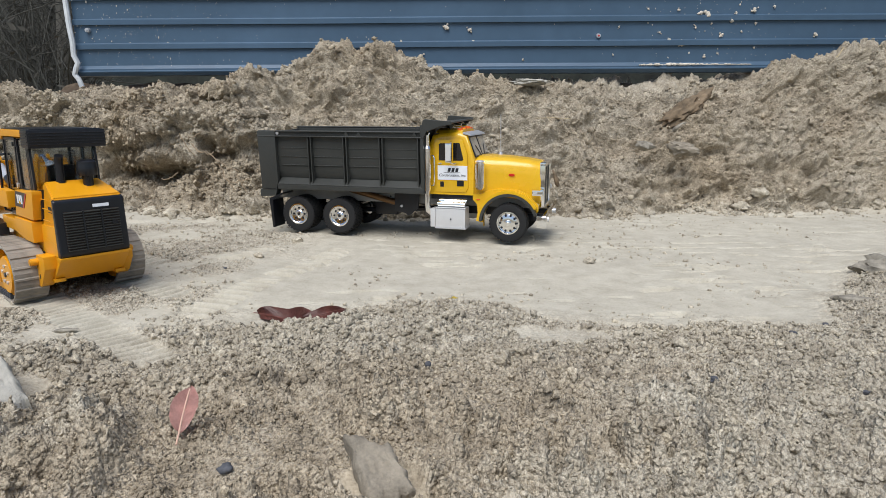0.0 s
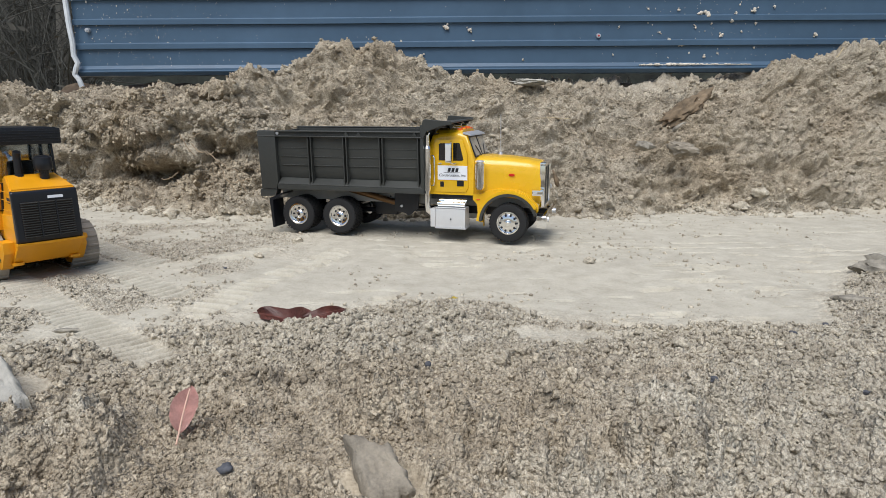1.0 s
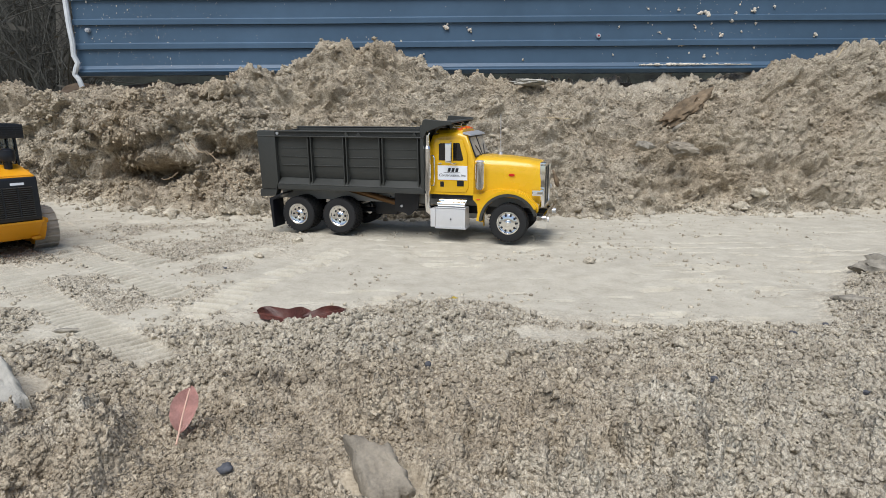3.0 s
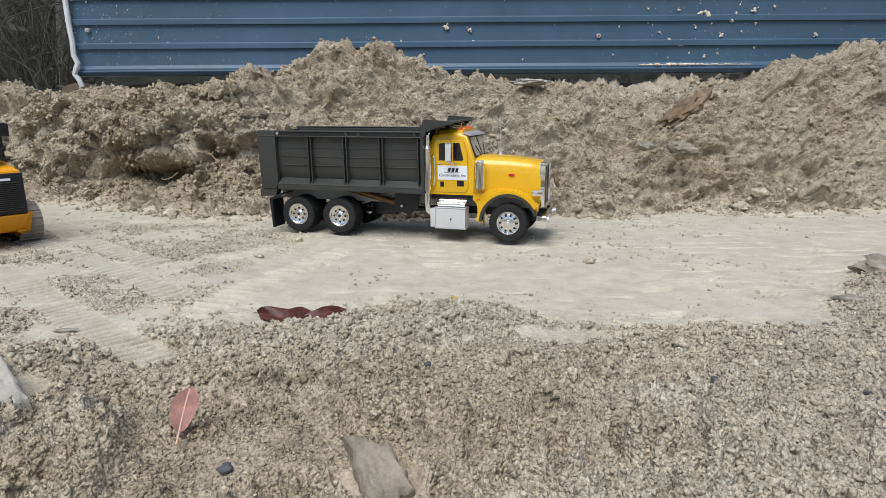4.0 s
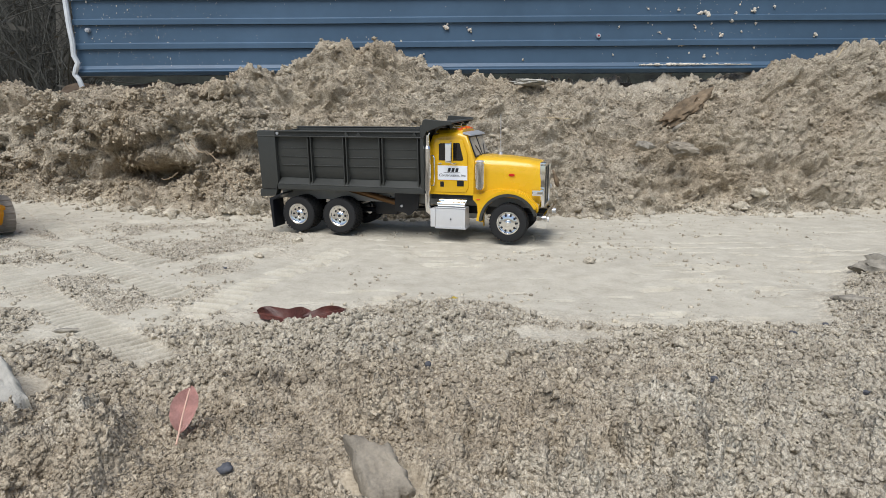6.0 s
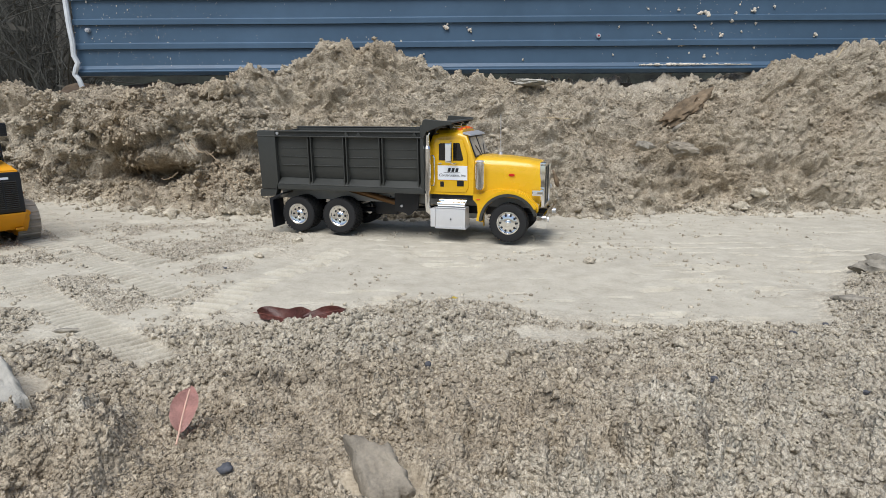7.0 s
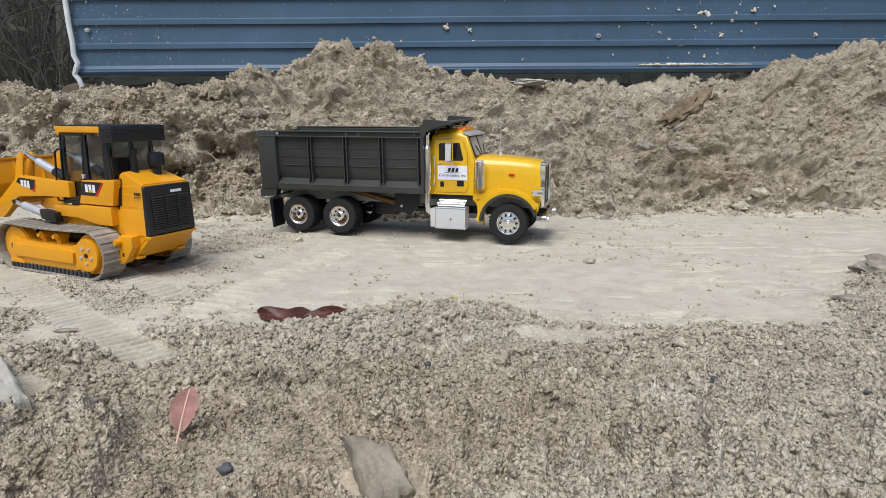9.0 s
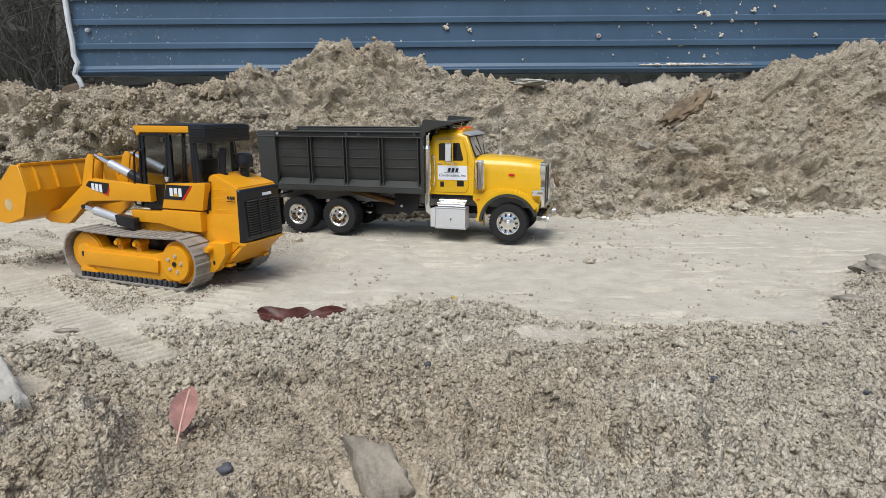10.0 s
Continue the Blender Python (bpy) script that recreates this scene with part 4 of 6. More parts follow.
        part("marker_lamp", moved(box(-0.0045, 0.0045, -0.003, 0.003, 0, 0.0042, 0.0015), pose(-0.0960 + 0.002 * (2 - abs(k - 2)), y, 0.1848 + 0.0014 * (2 - abs(k - 2)))), ORANGE_LENS, cab, "orange roof marker lamp")
    for s in (-1, 1):
        part("air_horn", rod((-0.122, s * 0.020, 0.1935), (-0.098, s * 0.020, 0.1935), 0.0014, 0.0032, 12), CHROME, cab, "chrome air horn")
    part("horn_post", rod((-0.118, -0.020, 0.186), (-0.118, -0.020, 0.194), 0.0012), CHROME, cab)
    # hood: lofted, narrower to the front
    bm = bmesh.new()
    sec = []
    for x, hw, zt, zs in ((-0.066, 0.0560, 0.1410, 0.078), (-0.045, 0.0530, 0.1420, 0.078), (-0.01, 0.0490, 0.1405, 0.075), (0.025, 0.0440, 0.1370, 0.070), (0.044, 0.0400, 0.1335, 0.064), (0.0490, 0.0385, 0.1310, 0.062)):
        ring = [(-hw, zs), (-hw, zt - 0.026), (-hw * 0.97, zt - 0.013), (-hw * 0.90, zt - 0.0055), (-hw * 0.76, zt - 0.0015), (-hw * 0.42, zt + 0.0012), (0, zt + 0.002)]
        ring = ring + [(-y, z) for y, z in ring[-2::-1]]
        sec.append([bm.verts.new((x, y, z)) for y, z in ring])
    for a, b in zip(sec, sec[1:]):
        for k in range(len(a) - 1):
            bm.faces.new((a[k], a[k + 1], b[k + 1], b[k]))
    bm.faces.new(sec[0])
    bm.faces.new(sec[-1][::-1])
    bmesh.ops.recalc_face_normals(bm, faces=bm.faces)
    part("hood", bm, TRUCK_YELLOW, t, angle=50)
    # fenders: an arched skirt, with a dark inner lip
    for s in (-1, 1):
        arch = arc(0.0, 0.033, 0.0455, 200, 15, 22)
        outer = [(0.0490, 0.0560), (0.0490, 0.064)] + arc(0.001, 0.033, 0.0555, 40, 90, 8) + [(-0.018, 0.0890), (-0.034, 0.0860), (-0.050, 0.0800), (-0.0635, 0.0790), (-0.0635, 0.0700), (-0.0560, 0.062), (-0.0535, 0.032), (-0.0450, 0.031)]
        skirt = prism([(0.0440, 0.0448)] + outer + arch[1:], s * 0.047, s * 0.0590, 0.0)
        bmesh.ops.triangulate(skirt, faces=[f for f in skirt.faces if len(f.verts) > 4])
        part("fender_skirt", skirt, TRUCK_YELLOW, t, angle=40)
        band = prism(arc(0.0, 0.033, 0.0545, 178, 30, 24) + arc(0.0, 0.033, 0.0485, 30, 178, 24), s * 0.0560, s * 0.0700, 0.0)
        bmesh.ops.triangulate(band, faces=[f for f in band.faces if len(f.verts) > 4])
        fender = part("fender", band, TRUCK_YELLOW, t, "rounded yellow wheel arch", angle=40)
        lip = prism(arc(0.0, 0.033, 0.0500, 178, 18, 24) + arc(0.0, 0.033, 0.0455, 18, 178, 24), s * 0.0580, s * 0.0712, 0.0)
        bmesh.ops.triangulate(lip, faces=[f for f in lip.faces if len(f.verts) > 4])
        part("fender_lip", lip, BED_GREY, fender, "dark grey arch lip", angle=40)
        # headlamp
        hl = part("headlamp", box(0.0380, 0.0560, s * 0.0460, s * 0.0620, 0.0800, 0.0895, 0.0022), CHROME, t, "chrome twin headlamp")
        part("lens", box(0.0560, 0.0572, s * 0.0475, s * 0.0605, 0.0812, 0.0883, 0.0008), LAMP_GLASS, hl)
        part("turn_lens", box(0.0400, 0.0470, s * 0.0618, s * 0.0624, 0.0830, 0.0870, 0.0003, 1), LAMP_GLASS, hl)
    # grille
    gr = part("grille_surround", merge(box(0.0470, 0.0560, -0.0385, -0.0335, 0.060, 0.1315, 0.0012), box(0.0470, 0.0560, 0.0335, 0.0385, 0.060, 0.1315, 0.0012),
                                       box(0.0470, 0.0565, -0.0385, 0.0385, 0.1265, 0.1335, 0.0015), box(0.0470, 0.0560, -0.0385, 0.0385, 0.0580, 0.0620, 0.0012)), CHROME, t, "chrome grille surround")
    part("grille_screen", box(0.0475, 0.0525, -0.034, 0.034, 0.0615, 0.127, 0), BLACK, gr)
    for k in range(13):
        y = -0.030 + 0.005 * k
        part("grille_bar", box(0.0525, 0.0545, y - 0.0008, y + 0.0008, 0.062, 0.127, 0.0003, 1), BED_GREY if k % 6 else CHROME, gr)
    # bumper
    bp = part("front_bumper", prism_x([(-0.072, 0.0300), (-0.070, 0.0275), (0.070, 0.0275), (0.072, 0.0300), (0.072, 0.0460), (0.070, 0.0480), (-0.070, 0.0480), (-0.072, 0.0460)], 0.0560, 0.0640, 0.0012), CHROME, t, "chrome front bumper")
    part("bumper_return", merge(box(0.0480, 0.0570, -0.0720, -0.0695, 0.0285, 0.0475, 0.0008), box(0.0480, 0.0570, 0.0695, 0.0720, 0.0285, 0.0475, 0.0008)), CHROME, bp)
    part("fog_lamp", merge(rod((0.0635, -0.050, 0.0400), (0.0665, -0.050, 0.0400), 0.0045, n=16), rod((0.0635, 0.050, 0.0400), (0.0665, 0.050, 0.0400), 0.0045, n=16)), LAMP_GLASS, bp)
    part("bumper_bracket", merge(box(0.020, 0.057, -0.034, -0.028, 0.034, 0.046, 0.001), box(0.020, 0.057, 0.028, 0.034, 0.034, 0.046, 0.001)), BLACK, t)
    # antenna with cross whip on the hood's far side
    an = part("antenna_base", merge(rod((-0.030, 0.010, 0.1425), (-0.030, 0.010, 0.1465), 0.0042, 0.0030, 14), rod((-0.030, 0.010, 0.1465), (-0.030, 0.010, 0.1490), 0.0018)), SILVER, t)
    part("whip", rod((-0.030, 0.010, 0.148), (-0.031, 0.010, 0.212), 0.0006, n=6), SILVER, an, "thin aerial")


truck = build_truck()


# ---------------------------------------------------------------- tracked loader
def track_path(s):
    """A place on the belt's loop, s metres along it: x, z and the turn of the shoe there."""
    xf, xr, r, zc = 0.0940, -0.0670, 0.0325, 0.0340
    straight, bend = xf - xr, math.pi * r
    s = s % (2 * straight + 2 * bend)
    if s < straight:
        return xf - s, zc - r, 180.0
    s -= straight
    if s < bend:
        a = s / r
        return xr - r * math.sin(a), zc - r * math.cos(a), 180.0 + math.degrees(a)
    s -= bend
    if s < straight:
        sag = 0.0022 * math.sin(math.pi * s / straight)
        return xr + s, zc + r - sag, 360.0
    s -= straight
    a = s / r
    return xf + r * math.sin(a), zc + r * math.cos(a), 360.0 + math.degrees(a)


BELT = 2 * (0.0940 + 0.0670) + 2 * math.pi * 0.0325
SHOES = 40


def shoe_mesh():
    l = BELT / SHOES
    return merge(box(-l * 0.56, l * 0.56, -0.018, 0.018, -0.0012, 0.0016, 0.0005, 1), prism([(-l * 0.16, 0.0014), (-l * 0.08, 0.0032), (l * 0.08, 0.0032), (l * 0.16, 0.0014)], -0.0175, 0.0175))


def build_loader():
    t = empty("track_loader", pose(-0.4, 0.9, 0, 0, 0, 158), "orange-yellow toy track loader with black cab and sandy tracks", "toy loader")
    t.scale = (SIZE, SIZE, SIZE)
    Y = LOADER_YELLOW
    shoes = []
    # the two undercarriages
    for s in (-1, 1):
        yc = s * 0.057
        frame = prism([(0.104, 0.044), (0.108, 0.030), (0.104, 0.012), (0.098, 0.0085), (-0.030, 0.0085), (-0.045, 0.012), (-0.052, 0.0075), (-0.070, 0.0085), (-0.075, 0.016), (-0.078, 0.045), (-0.040, 0.046), (-0.028, 0.0425), (0.080, 0.0435), (0.092, 0.048)],
                      s * 0.046, s * 0.0705, 0.0012)
        fr = part("track_frame", frame, Y, t)
        part("frame_cover", prism([(0.090, 0.039), (0.092, 0.028), (0.088, 0.020), (-0.038, 0.020), (-0.040, 0.036), (-0.034, 0.039)], s * 0.0700, s * 0.0745, 0.0016), Y, fr)
        part("frame_foot", prism([(0.100, 0.0165), (0.102, 0.010), (0.072, 0.010), (0.078, 0.0165)], s * 0.0700, s * 0.0735, 0.001), Y, fr)
        part("slot", moved(rod((0, s * 0.0700, 0), (0, s * 0.0712, 0), 0.0026, n=14), Matrix.Translation((0.0965, 0, 0.0335)) @ Matrix.Diagonal((0.8, 1, 1.5, 1))), BLACK, fr)
        for x in (0.034, 0.002):
            part("carrier_roller", merge(rod((x, s * 0.050, 0.0535), (x, s * 0.068, 0.0535), 0.0055, n=18, bevel=0.001), rod((x, s * 0.066, 0.0535), (x, s * 0.0715, 0.0535), 0.003, n=14), box(x - 0.004, x + 0.004, s * 0.052, s * 0.064, 0.042, 0.052)), Y, fr)
        part("idler", merge(rod((0.094, s * 0.048, 0.034), (0.094, s * 0.066, 0.034), 0.0285, n=32, bevel=0.002)), Y, fr)
        # bottom chain
        links = [box(-0.066 + 0.0085 * k, -0.066 + 0.0085 * k + 0.0055, s * 0.050, s * 0.0735, 0.0034, 0.0105, 0.0008, 1) for k in range(20)]
        part("roller_chain", merge(*links), CHAIN, t, "dark chain of the lower track run")
        # sprocket, turning
        sp = new("sprocket")
        sp.parent = t
        sp.location = (-0.067, s * 0.060, 0.0345)
        part("drive_disc", merge(rod((0, -s * 0.010, 0), (0, s * 0.0145, 0), 0.0225, n=36, bevel=0.001), rod((0, -s * 0.010, 0), (0, s * 0.006, 0), 0.0275, n=36)), Y, sp)
        part("hub", rod((0, s * 0.014, 0), (0, s * 0.0160, 0), 0.0030, n=16), BLACK, sp)
        for k in range(5):
            a = radians(90 + 72 * k)
            c = Vector((0.0105 * math.cos(a), s * 0.0145, 0.0105 * math.sin(a)))
            part("bolt", rod(c, c + Vector((0, s * 0.0016, 0)), 0.0021, n=10), SILVER, sp, "silver bolt")
        sprockets.append((sp, s))
        # belt
        me = None
        for k in range(SHOES):
            if me is None:
                ob = part("track_shoe", shoe_mesh(), TRACK_RUBBER, t)
                me = ob.data
            else:
                ob = new("track_shoe", me)
                ob.parent = t
            shoes.append((ob, yc, k * BELT / SHOES))
    # hull
    part("hull", prism([(0.030, 0.088), (0.030, 0.050), (-0.060, 0.028), (-0.105, 0.026), (-0.140, 0.0585), (-0.140, 0.095)], -0.0365, 0.0365, 0.001), Y, t)
    part("belly", box(-0.09, 0.09, -0.040, 0.040, 0.030, 0.060, 0.003), BLACK, t)
    for s in (-1, 1):
        part("platform", prism([(0.0290, 0.0935), (0.0255, 0.0785), (-0.020, 0.0785), (-0.060, 0.0715), (-0.0885, 0.0715), (-0.0885, 0.0965), (-0.025, 0.0965), (-0.0245, 0.0935)], s * 0.034, s * 0.0465, 0.001), Y, t)
        sb = part("side_box", prism([(-0.0245, 0.0985), (-0.0285, 0.1105), (-0.034, 0.1305), (-0.0975, 0.1335), (-0.0975, 0.1290), (-0.0905, 0.0985)], s * 0.034, s * 0.0445, 0.0010), Y, t)
        dec = part("decal_panel", prism([(-0.0350, 0.1293), (-0.0775, 0.1293), (-0.0625, 0.1105), (-0.0290, 0.1105)], s * 0.0443, s * 0.0449, 0.0001, 1), BLACK, sb, "black decal with plain white bars")
        for k in range(3):
            x = -0.0400 - 0.0072 * k
            part("decal_bar", prism([(x, 0.1255), (x - 0.0052, 0.1255), (x - 0.0052, 0.1150), (x, 0.1150)], s * 0.0449, s * 0.0451), PAPER, dec)
        part("decal_stripe", prism([(-0.0745, 0.1293), (-0.0775, 0.1293), (-0.0625, 0.1105), (-0.0585, 0.1105)], s * 0.0449, s * 0.0451), RED, dec)
        part("decal_triangle", prism([(-0.0500, 0.1190), (-0.0545, 0.1150), (-0.0455, 0.1150)], s * 0.0451, s * 0.0453), TRUCK_YELLOW, dec)
        part("rear_bracket", prism([(-0.1010, 0.060), (-0.0900, 0.030), (-0.0870, 0.0215), (-0.1050, 0.0215), (-0.1120, 0.0265), (-0.126, 0.045), (-0.126, 0.060)], s * 0.036, s * 0.0500, 0.001), Y, t)
        part("tie_peg", rod((-0.104, s * 0.048, 0.0520), (-0.104, s * 0.0585, 0.0520), 0.0042, n=16, bevel=0.0008), Y, t)
        part("bracket_slot", moved(rod((0, s * 0.0495, 0), (0, s * 0.0503, 0), 0.0018, n=12), Matrix.Translation((-0.108, 0, 0.0345)) @ Matrix.Diagonal((1, 1, 1.7, 1))), BLACK, t)
        part("rear_foot", box(-0.1235, -0.1115, s * 0.028, s * 0.040, 0.0275, 0.0315, 0.0008), Y, t)
        for z in (0.1135, 0.1000, 0.1245):
            part("hood_seam", box(-0.1260, -0.1035, s * 0.0372, s * 0.0380, z, z + 0.0010, 0.0003, 1), Y, t)
        for k in range(3):
            part("model_mark", box(-0.1250 - 0.0040 * k, -0.1280 - 0.0040 * k, s * 0.0374, s * 0.0378, 0.1140, 0.1180), INK, t, "small black printed mark")
        part("model_rule", box(-0.1240, -0.1365, s * 0.0374, s * 0.0378, 0.1110, 0.1118), INK, t)
    # hood
    hood = prism([(-0.0900, 0.0720), (-0.0900, 0.1400), (-0.0990, 0.1440), (-0.1425, 0.1285), (-0.1440, 0.0585), (-0.1000, 0.0585)], -0.0375, 0.0375, 0.0,
                 taper=lambda x, y, z: (x, y * (0.80 if z > 0.135 else 1.0), z))
    bmesh.ops.bevel(hood, geom=hood.edges, offset=0.0016, segments=2, affect="EDGES")
    part("hood", hood, Y, t)
    # rear grille
    g = part("rear_grille", prism([(-0.1395, 0.1275), (-0.1455, 0.1250), (-0.1500, 0.0640), (-0.1475, 0.0590), (-0.1395, 0.0590)], -0.0385, 0.0385, 0.0030, 3), BLACK, t, "black slatted rear grille")
    part("grille_back", prism([(-0.1478, 0.1125), (-0.1484, 0.1125), (-0.1508, 0.0665), (-0.1500, 0.0665)], -0.0300, 0.0300), GRILLE_BROWN, g)
    for k in range(15):
        z = 0.0675 + 0.0031 * k
        x = -0.1505 + (z - 0.0665) * 0.055
        part("slat", prism([(x + 0.0015, z), (x + 0.0015, z + 0.0013), (x - 0.0026, z + 0.0009), (x - 0.0026, z)], -0.0300, 0.0300), BED_GREY, g)
    for y in (-0.010, 0.010):
        part("grille_post", prism([(-0.1480, 0.1125), (-0.1510, 0.1125), (-0.1536, 0.0665), (-0.1505, 0.0665)], y - 0.0008, y + 0.0008), BLACK, g)
    part("name_plate", prism([(-0.1470, 0.1188), (-0.1476, 0.1188), (-0.1479, 0.1152), (-0.1473, 0.1152)], -0.0200, -0.0020), PAPER, g, "small white name strip, unreadable")
    part("grille_knob", rod((-0.1490, -0.0235, 0.0960), (-0.1525, -0.0235, 0.0960), 0.0028, n=12), BLACK, g)
    part("rear_plate", prism([(-0.1440, 0.0590), (-0.1490, 0.0590), (-0.1170, 0.0285), (-0.1080, 0.0285)], -0.0385, 0.0385, 0.0010), Y, t)
    part("rear_lip", prism([(-0.1395, 0.0600), (-0.1505, 0.0600), (-0.1495, 0.0565), (-0.1395, 0.0560)], -0.0395, 0.0395, 0.0008), Y, t)
    # pipes on the hood
    sx, sy = -0.1000, 0.0130
    part("exhaust_pipe", merge(rod((sx, sy, 0.1370), (sx, sy, 0.1440), 0.0058, n=18), rod((sx, sy, 0.142), (sx, sy, 0.166), 0.0046, n=18), pipe([(sx, sy, 0.164), (sx - 0.0008, sy, 0.169), (sx - 0.0030, sy, 0.1735)], 0.0046, 16),
                               rod((sx, sy, 0.1400), (sx, sy, 0.1418), 0.0070, n=18)), BLACK, t, "black exhaust pipe with slanted end")
    fx, fy = -0.1135, -0.0125
    part("air_filter", merge(rod((fx, fy, 0.132), (fx, fy, 0.150), 0.0058, n=18), lathe_z(fx, fy, [(0.0, 0.1680), (0.0070, 0.1680), (0.0108, 0.1655), (0.0110, 0.1610), (0.0114, 0.1595), (0.0114, 0.1530), (0.0104, 0.1495), (0.0, 0.1490)])), BLACK, t, "black round air filter")
    build_loader_cab(t)
    build_bucket(t)
    return t, shoes


def lathe_z(x, y, profile, n=28):
    bm = lathe(profile, n)
    return moved(bm, Matrix.Translation((x, y, 0)) @ Matrix.Rotation(radians(90), 4, "X"))


def build_loader_cab(t):
    cab = new("cab")
    cab.parent = t
    part("cab_base", box(-0.093, 0.008, -0.034, 0.034, 0.086, 0.100, 0.001), BLACK, cab)
    part("cab_back", prism([(-0.0900, 0.098), (-0.0900, 0.1340), (-0.0960, 0.1345), (-0.0960, 0.098)], -0.036, 0.036, 0.001), BLACK, cab)
    for s in (-1, 1):
        part("front_post", prism([(0.0130, 0.0970), (0.0080, 0.0970), (0.0045, 0.190), (0.0090, 0.190)], s * 0.0335, s * 0.0375, 0.0006), BLACK, cab)
        part("middle_post", prism([(-0.0345, 0.1000), (-0.0400, 0.1300), (-0.0405, 0.192), (-0.0360, 0.192), (-0.0290, 0.1000)], s * 0.0335, s * 0.0378, 0.0006), BLACK, cab)
        part("rear_post", prism([(-0.0735, 0.1290), (-0.0745, 0.186), (-0.0785, 0.186), (-0.0790, 0.1330)], s * 0.0335, s * 0.0375, 0.0006), BLACK, cab)
        part("back_post", prism([(-0.0790, 0.1330), (-0.0785, 0.186), (-0.0805, 0.186), (-0.0850, 0.1330)], s * 0.0345, s * 0.0372, 0.0006), BLACK, cab)
        door = part("door_frame", merge(prism([(0.0125, 0.1010), (0.0195, 0.0960), (-0.0245, 0.0960), (-0.0280, 0.1010)], s * 0.0360, s * 0.0385, 0.0006),
                                        prism([(0.0185, 0.0960), (0.0155, 0.0960), (0.0085, 0.1935), (0.0115, 0.1935)], s * 0.0360, s * 0.0385, 0.0006),
                                        box(-0.0370, 0.0112, s * 0.0360, s * 0.0385, 0.1900, 0.1935, 0.0006),
                                        prism([(-0.0345, 0.1935), (-0.0372, 0.1935), (-0.0268, 0.0960), (-0.0238, 0.0960)], s * 0.0360, s * 0.0385, 0.0006)), BLACK, cab)
        part("door_pane", prism([(0.0160, 0.1000), (-0.0250, 0.1000), (-0.0350, 0.1905), (0.0090, 0.1905)], s * 0.0364, s * 0.0372), SMOKE, door, "smoked door window")
        part("door_panel", prism([(0.0165, 0.1000), (-0.0250, 0.1000), (-0.0275, 0.1280), (0.0125, 0.1280)], s * 0.0352, s * 0.0363, 0.0003, 1), BED_GREY, door)
        part("hinge", box(-0.0315, -0.0275, s * 0.0378, s * 0.0400, 0.1830, 0.1880, 0.0006), BED_GREY, door)
        part("door_latch", merge(box(-0.0350, -0.0290, s * 0.0380, s * 0.0405, 0.1360, 0.1385, 0.0006), rod((-0.032, s * 0.038, 0.1345), (-0.032, s * 0.0405, 0.1345), 0.0022, n=10)), SILVER, door)
        part("side_pane", prism([(-0.0350, 0.1310), (-0.0725, 0.1310), (-0.0735, 0.1910), (-0.0400, 0.1910)], s * 0.0355, s * 0.0364), SMOKE, cab, "smoked side window")
        part("window_rim", merge(box(-0.0740, -0.036, s * 0.0350, s * 0.0378, 0.1295, 0.1320, 0.0005), box(-0.0745, -0.0725, s * 0.0350, s * 0.0378, 0.130, 0.1930, 0.0005)), BLACK, cab)
        part("grab_rail", pipe([(0.0060, s * 0.0390, 0.1720), (0.0110, s * 0.0430, 0.1715), (0.0150, s * 0.0440, 0.1680), (0.0220, s * 0.0440, 0.1060), (0.0215, s * 0.0430, 0.1000), (0.0165, s * 0.0390, 0.0990)], 0.0014, 8), BLACK, cab)
        part("rail_tab", box(0.0080, 0.0190, s * 0.0400, s * 0.0425, 0.1255, 0.1275, 0.0004), SILVER, cab)
    part("rear_pane", prism([(-0.0838, 0.1350), (-0.0845, 0.1350), (-0.0800, 0.186), (-0.0793, 0.186)], -0.0343, 0.0343), SMOKE, cab, "clear rear window")
    part("front_pane", prism([(0.0110, 0.100), (0.0117, 0.100), (0.0080, 0.190), (0.0073, 0.190)], -0.0335, 0.0335), SMOKE, cab)
    part("front_roof", prism([(0.0165, 0.2030), (0.0165, 0.2005), (0.0105, 0.1900), (0.0065, 0.1945), (-0.0770, 0.1950), (-0.0770, 0.2030)], -0.0405, 0.0405, 0.0012), LOADER_YELLOW, cab, "orange roof edge")
    roof = part("rear_roof", box(-0.1010, -0.0765, -0.0425, 0.0425, 0.1825, 0.2035, 0.0014), BLACK, cab, "black ribbed rear roof box")
    part("roof_cover", box(-0.098, 0.0100, -0.0385, 0.0385, 0.2028, 0.2045, 0.0008), BLACK, cab)
    for k in range(5):
        z = 0.1860 + 0.0033 * k
        part("roof_rib", merge(box(-0.1018, -0.1005, -0.0410, 0.0410, z, z + 0.0014, 0.0003, 1), box(-0.0995, -0.078, 0.0420, 0.0432, z, z + 0.0014, 0.0003, 1), box(-0.0995, -0.078, -0.0432, -0.0420, z, z + 0.0014, 0.0003, 1)), BLACK, roof)
    # inside
    part("seat", merge(box(-0.062, -0.030, -0.015, 0.015, 0.100, 0.122, 0.004), box(-0.070, -0.058, -0.015, 0.015, 0.112, 0.160, 0.005)), BED_GREY, cab, "dark operator seat")
    fig = bmesh.new()
    bmesh.ops.create_icosphere(fig, subdivisions=3, radius=1)
    for v in fig.verts:
        v.co = Vector((-0.046 + 0.010 * v.co.x, 0.014 * v.co.y, 0.138 + 0.022 * v.co.z))
    part("toy_figure", fig, SEAT_ORANGE, cab, "plain orange form on the seat")
    part("console", box(-0.030, -0.010, -0.026, -0.012, 0.098, 0.125, 0.003), BLACK, cab)
    part("lever", merge(rod((-0.020, -0.020, 0.122), (-0.018, -0.020, 0.145), 0.0012, n=8), rod((-0.020, 0.018, 0.100), (-0.018, 0.018, 0.140), 0.0012, n=8)), BLACK, cab)


